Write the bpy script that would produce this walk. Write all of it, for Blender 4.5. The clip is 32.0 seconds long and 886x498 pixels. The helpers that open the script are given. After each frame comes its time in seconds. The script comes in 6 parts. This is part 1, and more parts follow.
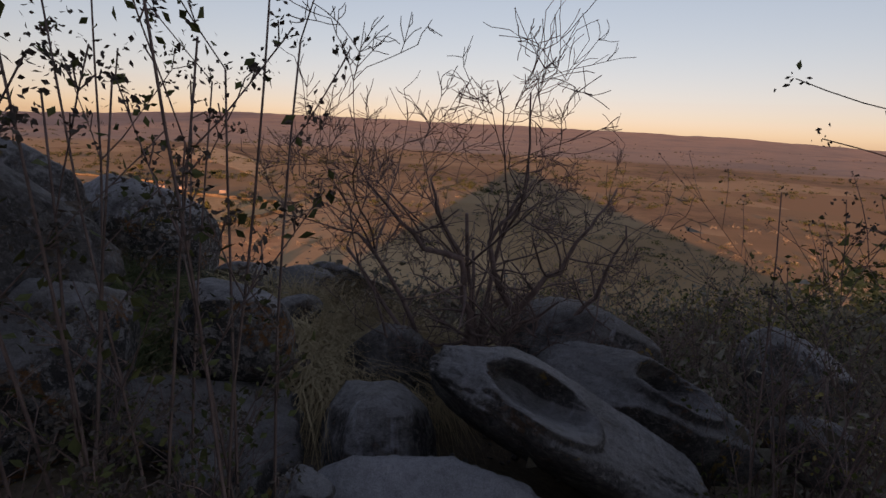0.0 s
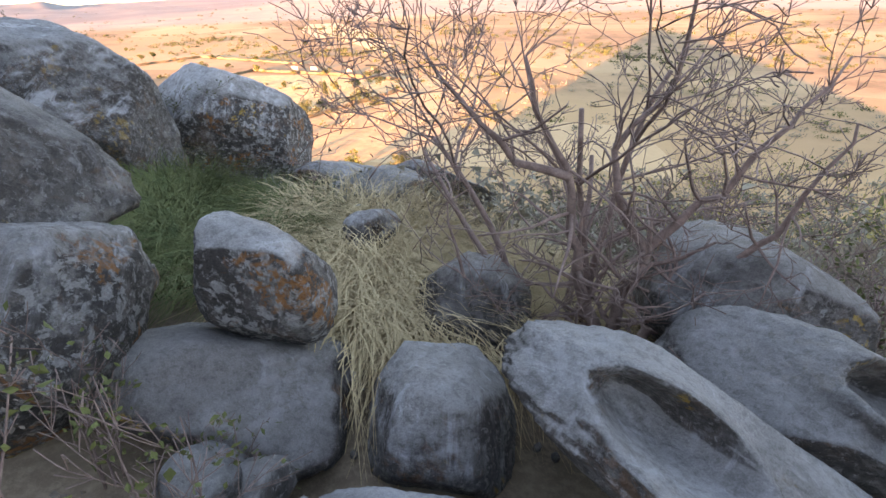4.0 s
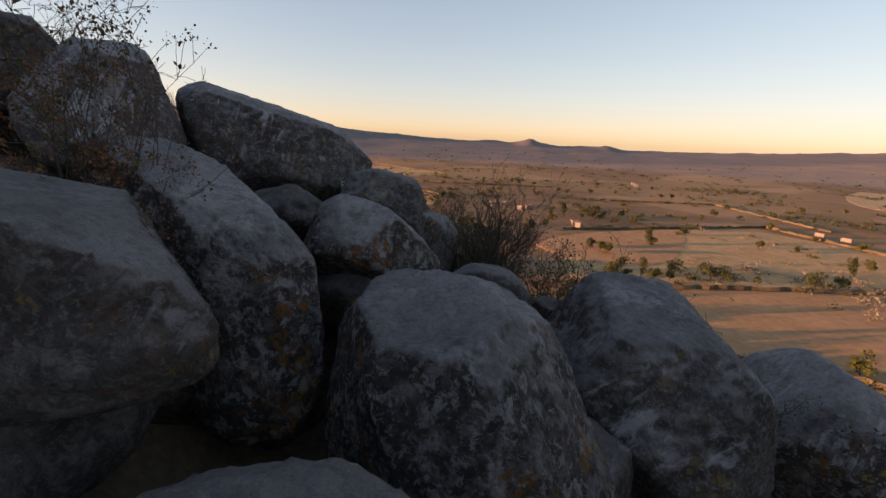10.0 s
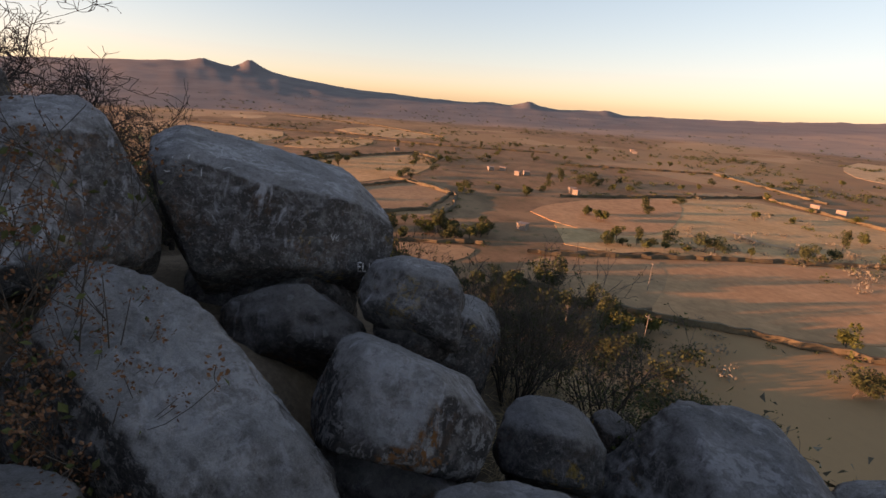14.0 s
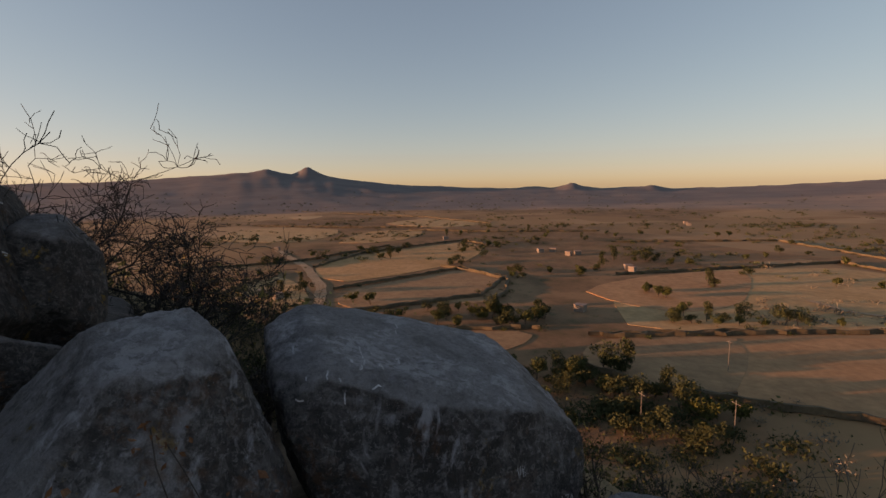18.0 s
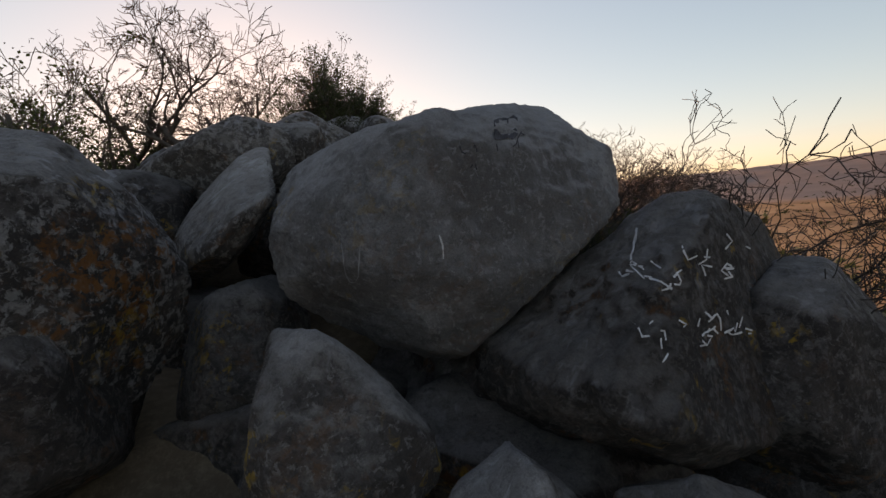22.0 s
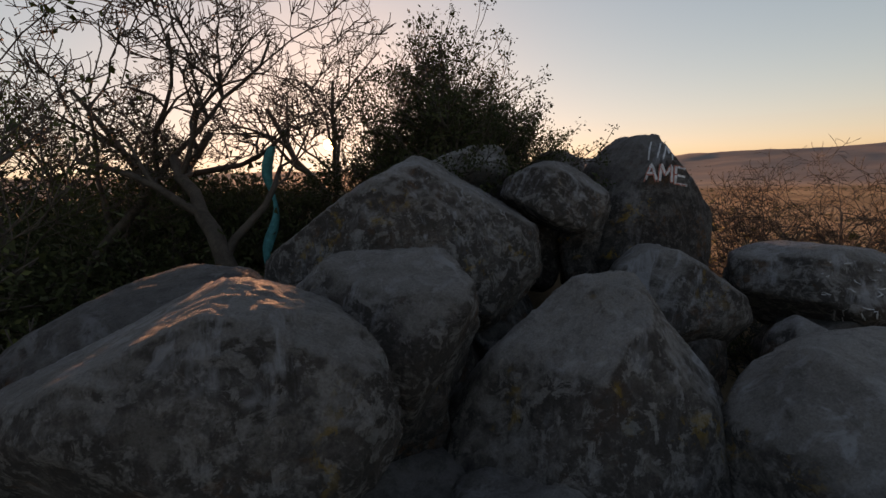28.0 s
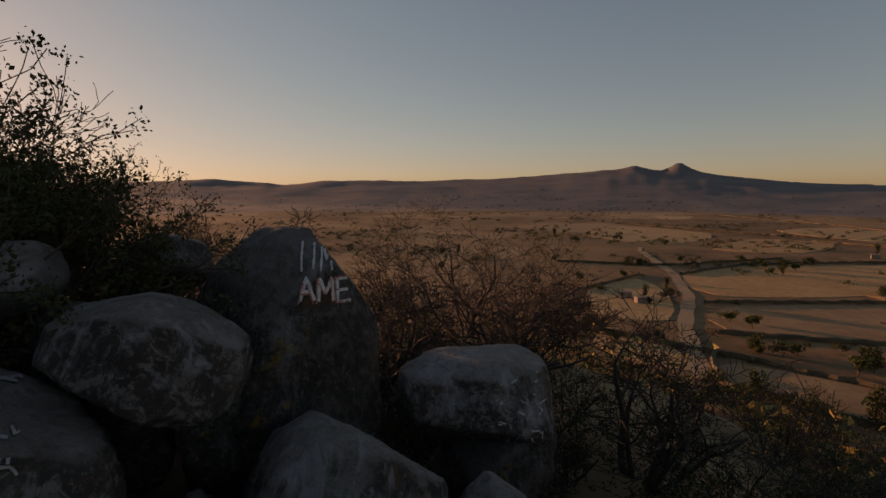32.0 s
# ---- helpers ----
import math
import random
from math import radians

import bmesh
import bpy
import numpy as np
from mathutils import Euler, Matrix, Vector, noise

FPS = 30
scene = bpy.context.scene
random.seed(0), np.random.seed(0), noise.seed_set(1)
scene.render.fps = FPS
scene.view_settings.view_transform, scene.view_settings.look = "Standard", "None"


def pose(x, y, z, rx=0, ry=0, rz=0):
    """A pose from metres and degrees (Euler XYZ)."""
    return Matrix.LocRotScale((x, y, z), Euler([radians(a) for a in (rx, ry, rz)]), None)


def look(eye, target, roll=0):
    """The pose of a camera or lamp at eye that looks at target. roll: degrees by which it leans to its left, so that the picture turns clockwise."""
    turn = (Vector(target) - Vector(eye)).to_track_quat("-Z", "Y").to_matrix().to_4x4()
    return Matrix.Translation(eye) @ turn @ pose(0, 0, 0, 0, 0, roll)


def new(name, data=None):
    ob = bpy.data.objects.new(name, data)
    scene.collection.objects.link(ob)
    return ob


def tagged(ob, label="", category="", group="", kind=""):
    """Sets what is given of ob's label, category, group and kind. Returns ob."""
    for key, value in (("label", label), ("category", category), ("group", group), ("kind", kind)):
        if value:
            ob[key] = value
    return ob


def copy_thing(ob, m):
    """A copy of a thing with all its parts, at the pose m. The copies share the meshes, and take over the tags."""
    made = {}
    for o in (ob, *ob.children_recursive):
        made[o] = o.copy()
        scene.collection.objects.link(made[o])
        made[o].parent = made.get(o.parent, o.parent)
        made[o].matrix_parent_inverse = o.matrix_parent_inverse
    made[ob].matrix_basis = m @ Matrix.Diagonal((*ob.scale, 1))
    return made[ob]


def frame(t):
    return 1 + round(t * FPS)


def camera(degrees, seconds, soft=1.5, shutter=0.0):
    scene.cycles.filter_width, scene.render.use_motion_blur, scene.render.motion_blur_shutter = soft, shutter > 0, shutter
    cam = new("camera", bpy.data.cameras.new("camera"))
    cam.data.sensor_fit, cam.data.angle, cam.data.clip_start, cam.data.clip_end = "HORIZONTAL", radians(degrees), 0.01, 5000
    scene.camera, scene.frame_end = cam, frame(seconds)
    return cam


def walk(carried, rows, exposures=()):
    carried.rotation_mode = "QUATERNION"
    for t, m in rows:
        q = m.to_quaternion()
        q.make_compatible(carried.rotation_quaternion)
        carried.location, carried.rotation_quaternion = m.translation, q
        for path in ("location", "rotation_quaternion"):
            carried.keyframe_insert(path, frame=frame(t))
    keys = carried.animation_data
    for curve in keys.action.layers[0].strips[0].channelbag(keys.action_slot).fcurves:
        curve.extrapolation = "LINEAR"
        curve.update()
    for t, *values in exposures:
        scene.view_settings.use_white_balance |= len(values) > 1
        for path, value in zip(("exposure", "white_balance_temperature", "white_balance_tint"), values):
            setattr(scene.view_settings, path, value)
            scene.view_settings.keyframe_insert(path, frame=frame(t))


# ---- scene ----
cam = camera(86.3, 32.0)
EXPOSURES = [(t, s + 0.1, 8700 if t < 21 else 9300, 48 if t < 0.6 else 41 if 8 < t < 15.5 else 37) for t, s in ((0, 1.1), (0.5, 2.0), (1, 3.45), (1.5, 3.9), (3.5, 4.1), (6.3, 3.0), (7.0, 1.7), (9, 1.55), (12, 1.6), (13, 1.3), (14, 1.7), (15, 1.55), (18, 0.9), (20.5, 0.95), (22, 1.5), (23, 1.8), (24.5, 1.75), (26.5, 2.0), (27.2, 1.3), (28, 1.0), (29, 0.65), (30, 1.3), (31, 0.85), (32, 0.2))]
PATH = [
    (0, (0.126, 0.47, -0.027), (0.158, 2.408, -0.52), 2.8),
    (0.5, (0.319, 0.597, 0.025), (0.393, 2.454, -0.714), 1.9),
    (1, (0.317, 0.637, 0.059), (0.454, 2.425, -0.826), 1.8),
    (1.5, (0.307, 0.702, 0.046), (0.458, 2.457, -0.9), 1.4),
    (2, (0.274, 0.877, 0.008), (0.389, 2.606, -0.99), 0.7),
    (2.5, (0.283, 1.014, -0.004), (0.311, 2.711, -1.062), -0.8),
    (3, (0.276, 1.102, -0.036), (0.171, 2.789, -1.104), -2.2),
    (3.5, (0.213, 1.158, -0.056), (-0.06, 2.852, -1.085), -2.5),
    (5.5, (0.328, 1.727, -0.097), (-0.552, 3.351, -0.865), 2.9),
    (6, (0.234, 1.853, -0.04), (-0.806, 3.421, -0.718), 4.3),
    (6.5, (0.127, 1.927, 0.009), (-1.188, 3.34, -0.513), 4.7),
    (7, (-0.098, 2.042, -0.008), (-1.683, 3.213, -0.348), 5.8),
    (7.5, (-0.348, 2.161, 0.106), (-2.052, 3.126, -0.299), 4.5),
    (8, (-0.629, 2.219, 0.179), (-2.388, 3.079, -0.229), 3.7),
    (8.5, (-0.876, 2.247, 0.324), (-2.684, 2.993, -0.094), 2.8),
    (9, (-1.088, 2.181, 0.428), (-2.907, 2.891, -0.005), 2.6),
    (9.5, (-1.304, 2.042, 0.552), (-3.118, 2.757, 0.107), 2.1),
    (10, (-1.383, 1.98, 0.621), (-3.2, 2.68, 0.161), 2.7),
    (10.5, (-1.447, 1.965, 0.61), (-3.272, 2.629, 0.133), 3.0),
    (11, (-1.525, 1.908, 0.588), (-3.363, 2.524, 0.097), 3.8),
    (11.5, (-1.635, 1.851, 0.699), (-3.471, 2.486, 0.225), 3.3),
    (12, (-1.782, 1.785, 0.674), (-3.572, 2.549, 0.215), 3.8),
    (12.5, (-2.025, 1.867, 0.858), (-3.747, 2.761, 0.374), 3.5),
    (13, (-2.198, 2.008, 0.994), (-3.887, 2.902, 0.404), 3.3),
    (13.5, (-2.262, 2.017, 1.216), (-3.981, 2.836, 0.603), 3.9),
    (14, (-2.304, 1.994, 1.247), (-4.072, 2.706, 0.641), 3.9),
    (14.5, (-2.366, 1.9, 1.321), (-4.2, 2.529, 0.83), 3.1),
    (15, (-2.329, 1.914, 1.389), (-4.217, 2.476, 1.039), 2.4),
    (15.5, (-2.293, 1.963, 1.411), (-4.207, 2.477, 1.145), 1.5),
    (17.5, (-3.078, 1.637, 1.562), (-4.985, 2.183, 1.303), -0.4),
    (18, (-3.362, 1.625, 1.578), (-5.274, 2.151, 1.319), -0.9),
    (18.5, (-3.817, 1.733, 1.612), (-5.768, 2.092, 1.361), -2.3),
    (19, (-4.111, 1.606, 1.678), (-6.083, 1.804, 1.406), -4.0),
    (19.2, (-4.176, 1.56, 1.706), (-6.154, 1.688, 1.436), -4.7),
    (19.5, (-4.223, 1.546, 1.763), (-6.203, 1.591, 1.483), -5.1),
    (20, (-4.228, 1.621, 1.751), (-6.193, 1.402, 1.452), -5.9),
    (20.5, (-4.236, 1.568, 1.679), (-6.103, 0.907, 1.404), -8.5),
    (21, (-4.283, 1.355, 1.709), (-5.93, 0.248, 1.463), -8.2),
    (21.5, (-4.377, 1.181, 1.735), (-5.716, -0.287, 1.501), -7.0),
    (22, (-4.535, 0.95, 1.796), (-5.561, -0.755, 1.603), -4.9),
    (22.3, (-4.635, 0.748, 1.799), (-5.453, -1.07, 1.644), -4.6),
    (22.5, (-4.643, 0.552, 1.813), (-5.311, -1.329, 1.686), -1.7),
    (23, (-4.703, 0.19, 1.887), (-4.982, -1.787, 1.763), -0.8),
    (23.5, (-4.748, -0.178, 1.939), (-4.923, -2.166, 1.813), -0.8),
    (24, (-4.722, -0.403, 1.985), (-4.887, -2.391, 1.847), -0.9),
    (24.5, (-4.71, -0.588, 2.008), (-4.897, -2.575, 1.878), -0.7),
    (26.5, (-4.877, -1.157, 2.519), (-5.363, -3.068, 2.183), -2.5),
    (27, (-4.96, -1.181, 2.609), (-5.564, -3.057, 2.271), -3.2),
    (27.5, (-5.055, -1.253, 2.646), (-5.773, -3.09, 2.314), -3.0),
    (28, (-5.139, -1.376, 2.657), (-5.879, -3.205, 2.336), -2.5),
    (28.5, (-5.235, -1.545, 2.67), (-5.994, -3.363, 2.323), -1.7),
    (29, (-5.379, -1.782, 2.782), (-6.219, -3.544, 2.347), -0.0),
    (29.5, (-5.427, -1.903, 2.869), (-6.338, -3.611, 2.368), 1.0),
    (30, (-5.439, -1.947, 2.926), (-6.451, -3.609, 2.46), 1.4),
    (30.5, (-5.5, -1.977, 2.933), (-6.638, -3.57, 2.526), 1.2),
    (31, (-5.663, -2.046, 2.96), (-7.004, -3.488, 2.609), 0.7),
    (31.2, (-5.709, -2.044, 2.977), (-7.13, -3.41, 2.639), 0.6),
    (31.5, (-5.747, -2.024, 3.008), (-7.297, -3.25, 2.702), -0.5),
    (32, (-5.759, -2.029, 2.984), (-7.535, -2.913, 2.725), -0.2),
]
walk(cam, [(t, look(eye, target, roll)) for t, eye, target, roll in PATH], EXPOSURES)
# ==== place ====
# ---- light ----
SUN_AZ, SUN_EL = 170.6, 4.6
world = bpy.data.worlds.new("sky")
scene.world = world
world.use_nodes = True
wn = world.node_tree
sky = wn.nodes.new("ShaderNodeTexSky")
sky.sky_type = "NISHITA"
sky.sun_disc = False
sky.sun_elevation = radians(SUN_EL)
sky.sun_rotation = radians(-SUN_AZ)
sky.altitude = 1800
sky.air_density, sky.dust_density, sky.ozone_density = 1.0, 1.5, 2.6
haze = wn.nodes.new("ShaderNodeHueSaturation")
haze.inputs["Hue"].default_value, haze.inputs["Saturation"].default_value = 0.49, 1.0
wn.links.new(sky.outputs[0], haze.inputs["Color"])
dust = wn.nodes.new("ShaderNodeMix")
dust.data_type = "RGBA"
dust.inputs[0].default_value = 0.05
dust.inputs[7].default_value = (2.3, 2.12, 2.0, 1)
veil = wn.nodes.new("ShaderNodeVectorMath")
veil.operation = "MULTIPLY_ADD"
veil.inputs[1].default_value, veil.inputs[2].default_value = (0.2, 0.195, 0.205), (0.82, 0.82, 0.82)
wn.links.new(haze.outputs[0], veil.inputs[0])
dim = wn.nodes.new("ShaderNodeVectorMath")
dim.operation = "DIVIDE"
wn.links.new(haze.outputs[0], dim.inputs[0])
wn.links.new(veil.outputs[0], dim.inputs[1])
wn.links.new(dim.outputs[0], dust.inputs[6])
wn.links.new(dust.outputs[2], wn.nodes["Background"].inputs[0])
wn.nodes["Background"].inputs[1].default_value = 0.15
sun = new("sun", bpy.data.lights.new("sun", "SUN"))
sun.data.energy, sun.data.angle, sun.data.color = 4.0, radians(0.6), (1.0, 0.6, 0.35)
sun.matrix_world = look((0, 0, 0), (math.sin(radians(SUN_AZ)) * 50, -math.cos(radians(SUN_AZ)) * 50, -50 * math.tan(radians(SUN_EL))))


# ---- materials ----
def mat(name, rough=0.9, spec=0.25):
    m = bpy.data.materials.new(name)
    m.use_nodes = True
    b = m.node_tree.nodes["Principled BSDF"]
    b.inputs["Roughness"].default_value = rough
    b.inputs["Specular IOR Level"].default_value = spec
    return m, m.node_tree, b


def node(nt, kind, **props):
    n = nt.nodes.new(kind)
    for k, v in props.items():
        if k in n.inputs:
            n.inputs[k].default_value = v
    return n


def ramp(nt, src, stops):
    r = nt.nodes.new("ShaderNodeValToRGB")
    while len(r.color_ramp.elements) < len(stops):
        r.color_ramp.elements.new(0.5)
    for el, (p, c) in zip(r.color_ramp.elements, stops):
        el.position, el.color = p, (*c, 1) if len(c) == 3 else (c[0], c[0], c[0], 1)
    nt.links.new(src, r.inputs[0])
    return r.outputs[0]


def mix(nt, fac, a, b, mode="MIX"):
    m = nt.nodes.new("ShaderNodeMix")
    m.data_type, m.blend_type = "RGBA", mode
    for sock, v in ((m.inputs[0], fac), (m.inputs[6], a), (m.inputs[7], b)):
        if isinstance(v, (int, float)):
            sock.default_value = v
        elif isinstance(v, tuple):
            sock.default_value = (*v, 1)
        else:
            nt.links.new(v, sock)
    return m.outputs[2]


def noise_tex(nt, vec, scale, detail=6.0, rough=0.6, dist=0.0):
    n = node(nt, "ShaderNodeTexNoise", Scale=scale, Detail=detail, Roughness=rough, Distortion=dist)
    if vec is not None:
        nt.links.new(vec, n.inputs["Vector"])
    return n.outputs["Fac"]


def math_op(nt, op, a, b):
    m = nt.nodes.new("ShaderNodeMath")
    m.operation = op
    for sock, v in zip(m.inputs, (a, b)):
        if isinstance(v, (int, float)):
            sock.default_value = v
        else:
            nt.links.new(v, sock)
    return m.outputs[0]


def bump(nt, b, height, strength, distance):
    n = node(nt, "ShaderNodeBump", Strength=strength, Distance=distance)
    nt.links.new(height, n.inputs["Height"])
    nt.links.new(n.outputs[0], b.inputs["Normal"])


def shifted(nt):
    """Object coordinates, moved by each object's own random number."""
    tc = nt.nodes.new("ShaderNodeTexCoord")
    oi = nt.nodes.new("ShaderNodeObjectInfo")
    k = math_op(nt, "MULTIPLY", oi.outputs["Random"], 37.0)
    a = nt.nodes.new("ShaderNodeVectorMath")
    a.operation = "ADD"
    nt.links.new(tc.outputs["Object"], a.inputs[0])
    nt.links.new(k, a.inputs[1])
    return a.outputs[0], oi.outputs["Random"]


def rock_material(name, base, dark, pale, orange, yellow, white, crust):
    """Weathered basalt: plain worn upper faces; black, grey, rust and orange crusts in sharp-edged patches on the
    steeper faces. Paler tops and darker sides also carry shading put into the colour.
    """
    m, nt, b = mat(name, 0.86, 0.3)
    v, rnd = shifted(nt)

    def patch(scale, lo, hi, detail=10, rough=0.68, dist=0.5):
        return ramp(nt, noise_tex(nt, v, scale, detail, rough, dist), [(lo, (0.0,)), (hi, (1.0,))])

    def both(a, c):
        return math_op(nt, "MULTIPLY", a, c)
    big = noise_tex(nt, v, 1.9, 6, 0.62, 0.8)
    mid = noise_tex(nt, v, 8.0, 9, 0.72)
    fine = noise_tex(nt, v, 48.0, 7, 0.78)
    grit = noise_tex(nt, v, 190.0, 3, 0.7)
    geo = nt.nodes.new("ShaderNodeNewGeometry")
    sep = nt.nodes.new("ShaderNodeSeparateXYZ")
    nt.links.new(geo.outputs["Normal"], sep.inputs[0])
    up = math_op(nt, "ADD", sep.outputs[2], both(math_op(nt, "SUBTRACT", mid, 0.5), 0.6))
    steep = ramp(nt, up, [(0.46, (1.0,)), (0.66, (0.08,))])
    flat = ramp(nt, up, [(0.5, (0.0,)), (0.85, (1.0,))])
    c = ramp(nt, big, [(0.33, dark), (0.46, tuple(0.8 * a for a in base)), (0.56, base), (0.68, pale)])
    # upper faces paler by normal: worn skin, and sky light put into the colour
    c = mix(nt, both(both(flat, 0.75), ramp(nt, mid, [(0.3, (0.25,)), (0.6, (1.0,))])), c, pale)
    # broad dark brown on steep faces: crust, and side shade put into the colour
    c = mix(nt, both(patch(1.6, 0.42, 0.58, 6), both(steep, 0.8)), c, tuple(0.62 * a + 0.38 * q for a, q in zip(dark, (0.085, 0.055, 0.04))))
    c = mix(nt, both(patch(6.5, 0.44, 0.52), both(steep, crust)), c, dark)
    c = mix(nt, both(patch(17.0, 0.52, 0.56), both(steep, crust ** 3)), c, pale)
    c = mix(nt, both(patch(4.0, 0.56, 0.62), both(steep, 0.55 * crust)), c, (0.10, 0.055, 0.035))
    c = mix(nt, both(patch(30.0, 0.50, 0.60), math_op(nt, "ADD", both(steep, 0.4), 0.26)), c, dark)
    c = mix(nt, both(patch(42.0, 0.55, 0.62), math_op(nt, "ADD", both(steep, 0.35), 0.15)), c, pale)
    c = mix(nt, 0.4, c, ramp(nt, grit, [(0.25, (0.15, 0.14, 0.13)), (0.5, (0.5, 0.5, 0.5)), (0.8, (0.92, 0.92, 0.9))]), "OVERLAY")
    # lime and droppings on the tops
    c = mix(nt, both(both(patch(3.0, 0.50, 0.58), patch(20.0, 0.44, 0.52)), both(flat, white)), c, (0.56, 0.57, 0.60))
    c = mix(nt, both(both(patch(17.0, 0.62, 0.645), patch(2.2, 0.45, 0.55, 3)), 0.7 * white), c, (0.50, 0.51, 0.53))
    # pale wash running down from the tops
    run = node(nt, "ShaderNodeMapping", Scale=(9.0, 9.0, 1.3))
    nt.links.new(v, run.inputs["Vector"])
    drips = ramp(nt, noise_tex(nt, run.outputs[0], 1.6, 8, 0.65, 0.6), [(0.53, (0.0,)), (0.63, (1.0,))])
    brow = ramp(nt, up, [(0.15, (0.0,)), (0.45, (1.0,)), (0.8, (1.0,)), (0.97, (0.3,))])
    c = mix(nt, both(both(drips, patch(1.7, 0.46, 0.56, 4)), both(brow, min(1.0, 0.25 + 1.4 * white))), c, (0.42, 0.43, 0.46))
    # orange and yellow lichen
    c = mix(nt, both(both(patch(3.0, 0.56 - 0.12 * max(0.0, orange - 1.0), 0.62 - 0.12 * max(0.0, orange - 1.0), 4), patch(26.0, 0.47, 0.55)), both(steep, min(orange, 0.95))), c, (0.22, 0.085, 0.022))
    c = mix(nt, both(both(patch(2.4, 0.58, 0.63, 4), patch(20.0, 0.52, 0.57)), both(steep, yellow)), c, (0.5, 0.29, 0.02))
    # round pale rosettes
    vo = node(nt, "ShaderNodeTexVoronoi", Scale=11.0)
    nt.links.new(v, vo.inputs["Vector"])
    rag = math_op(nt, "ADD", vo.outputs["Distance"], both(math_op(nt, "SUBTRACT", fine, 0.5), 1.1))
    c = mix(nt, both(both(ramp(nt, rag, [(0.14, (1.0,)), (0.19, (0.0,))]), patch(2.8, 0.53, 0.57, 3)), 0.7 * crust), c, (0.27, 0.28, 0.275))
    tone = math_op(nt, "ADD", both(rnd, 0.35), 0.82)
    hsv = node(nt, "ShaderNodeHueSaturation", Saturation=1.0)
    nt.links.new(tone, hsv.inputs["Value"])
    nt.links.new(c, hsv.inputs["Color"])
    nt.links.new(hsv.outputs[0], b.inputs["Base Color"])
    vp = node(nt, "ShaderNodeTexVoronoi", Scale=27.0)
    nt.links.new(v, vp.inputs["Vector"])
    pits = both(ramp(nt, vp.outputs["Distance"], [(0.0, (0.0,)), (0.35, (1.0,))]), 0.16)
    h = math_op(nt, "ADD", both(mid, 0.75), math_op(nt, "ADD", both(fine, 0.32), both(grit, 0.08)))
    bump(nt, b, math_op(nt, "ADD", h, pits), 1.0, 0.07)
    return m


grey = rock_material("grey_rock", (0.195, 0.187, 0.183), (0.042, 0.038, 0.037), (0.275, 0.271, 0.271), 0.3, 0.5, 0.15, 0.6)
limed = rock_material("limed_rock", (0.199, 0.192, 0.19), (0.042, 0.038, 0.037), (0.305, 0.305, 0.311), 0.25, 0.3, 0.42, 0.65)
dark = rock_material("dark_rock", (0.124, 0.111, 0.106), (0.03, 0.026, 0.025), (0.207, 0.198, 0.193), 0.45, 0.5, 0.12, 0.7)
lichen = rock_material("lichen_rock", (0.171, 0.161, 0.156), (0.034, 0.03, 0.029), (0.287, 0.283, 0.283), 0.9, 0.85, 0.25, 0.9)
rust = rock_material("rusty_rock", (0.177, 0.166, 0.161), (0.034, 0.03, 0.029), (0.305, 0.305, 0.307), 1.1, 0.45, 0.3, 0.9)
# grey rock lightened for the upper pile, standing in for brighter light there
brightened_rock = rock_material("brightened_rock", (0.25, 0.232, 0.22), (0.07, 0.062, 0.058), (0.33, 0.318, 0.31), 0.35, 0.35, 0.35, 0.9)
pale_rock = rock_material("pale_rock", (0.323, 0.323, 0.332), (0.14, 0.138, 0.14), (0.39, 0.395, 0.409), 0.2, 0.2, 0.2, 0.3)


def plain(name, c1, c2, scale, rough=0.85, bumpy=0.3, dist=0.01, obj=False):
    m, nt, b = mat(name, rough)
    if obj:
        v, rnd = shifted(nt)
    else:
        tc = nt.nodes.new("ShaderNodeTexCoord")
        v = tc.outputs["Object"]
    f = noise_tex(nt, v, scale, 6, 0.65)
    g = noise_tex(nt, v, scale * 7, 4, 0.65)
    c = mix(nt, ramp(nt, f, [(0.35, (0.0,)), (0.65, (1.0,))]), c1, c2)
    c = mix(nt, 0.35, c, ramp(nt, g, [(0.3, (0.2, 0.2, 0.2)), (0.7, (0.8, 0.8, 0.8))]), "OVERLAY")
    nt.links.new(c, b.inputs["Base Color"])
    bump(nt, b, g, bumpy, dist)
    return m


bark = plain("bark", (0.105, 0.068, 0.06), (0.19, 0.13, 0.115), 14.0)
grey_leaf = plain("grey_leaf", (0.12, 0.105, 0.08), (0.2, 0.18, 0.135), 6.0)
rust_head = plain("rust_flower_head", (0.10, 0.04, 0.02), (0.22, 0.10, 0.05), 40.0)
bark_thorn = plain("thorn_bark", (0.028, 0.025, 0.023), (0.06, 0.053, 0.048), 12.0)
bark_dark = plain("dark_bark", (0.05, 0.04, 0.033), (0.10, 0.08, 0.065), 12.0)
straw = plain("straw", (0.28, 0.2, 0.11), (0.44, 0.34, 0.2), 9.0)
green_grass = plain("green_grass", (0.04, 0.065, 0.022), (0.12, 0.13, 0.05), 9.0)
leaf_green = plain("green_leaf", (0.045, 0.055, 0.018), (0.085, 0.092, 0.03), 6.0)
leaf_dry = plain("dry_leaf", (0.20, 0.15, 0.055), (0.30, 0.25, 0.08), 8.0)
leaf_dark = plain("dark_leaf", (0.028, 0.036, 0.014), (0.055, 0.062, 0.022), 3.0)
leaf_lime = plain("lime_leaf", (0.04, 0.05, 0.012), (0.08, 0.085, 0.02), 0.4)
white_paint = plain("white_paint", (0.36, 0.36, 0.37), (0.66, 0.66, 0.67), 22.0)
red_paint = plain("red_paint", (0.35, 0.09, 0.07), (0.5, 0.2, 0.16), 30.0)
dark_paint = plain("dark_paint", (0.03, 0.03, 0.035), (0.06, 0.06, 0.07), 30.0)
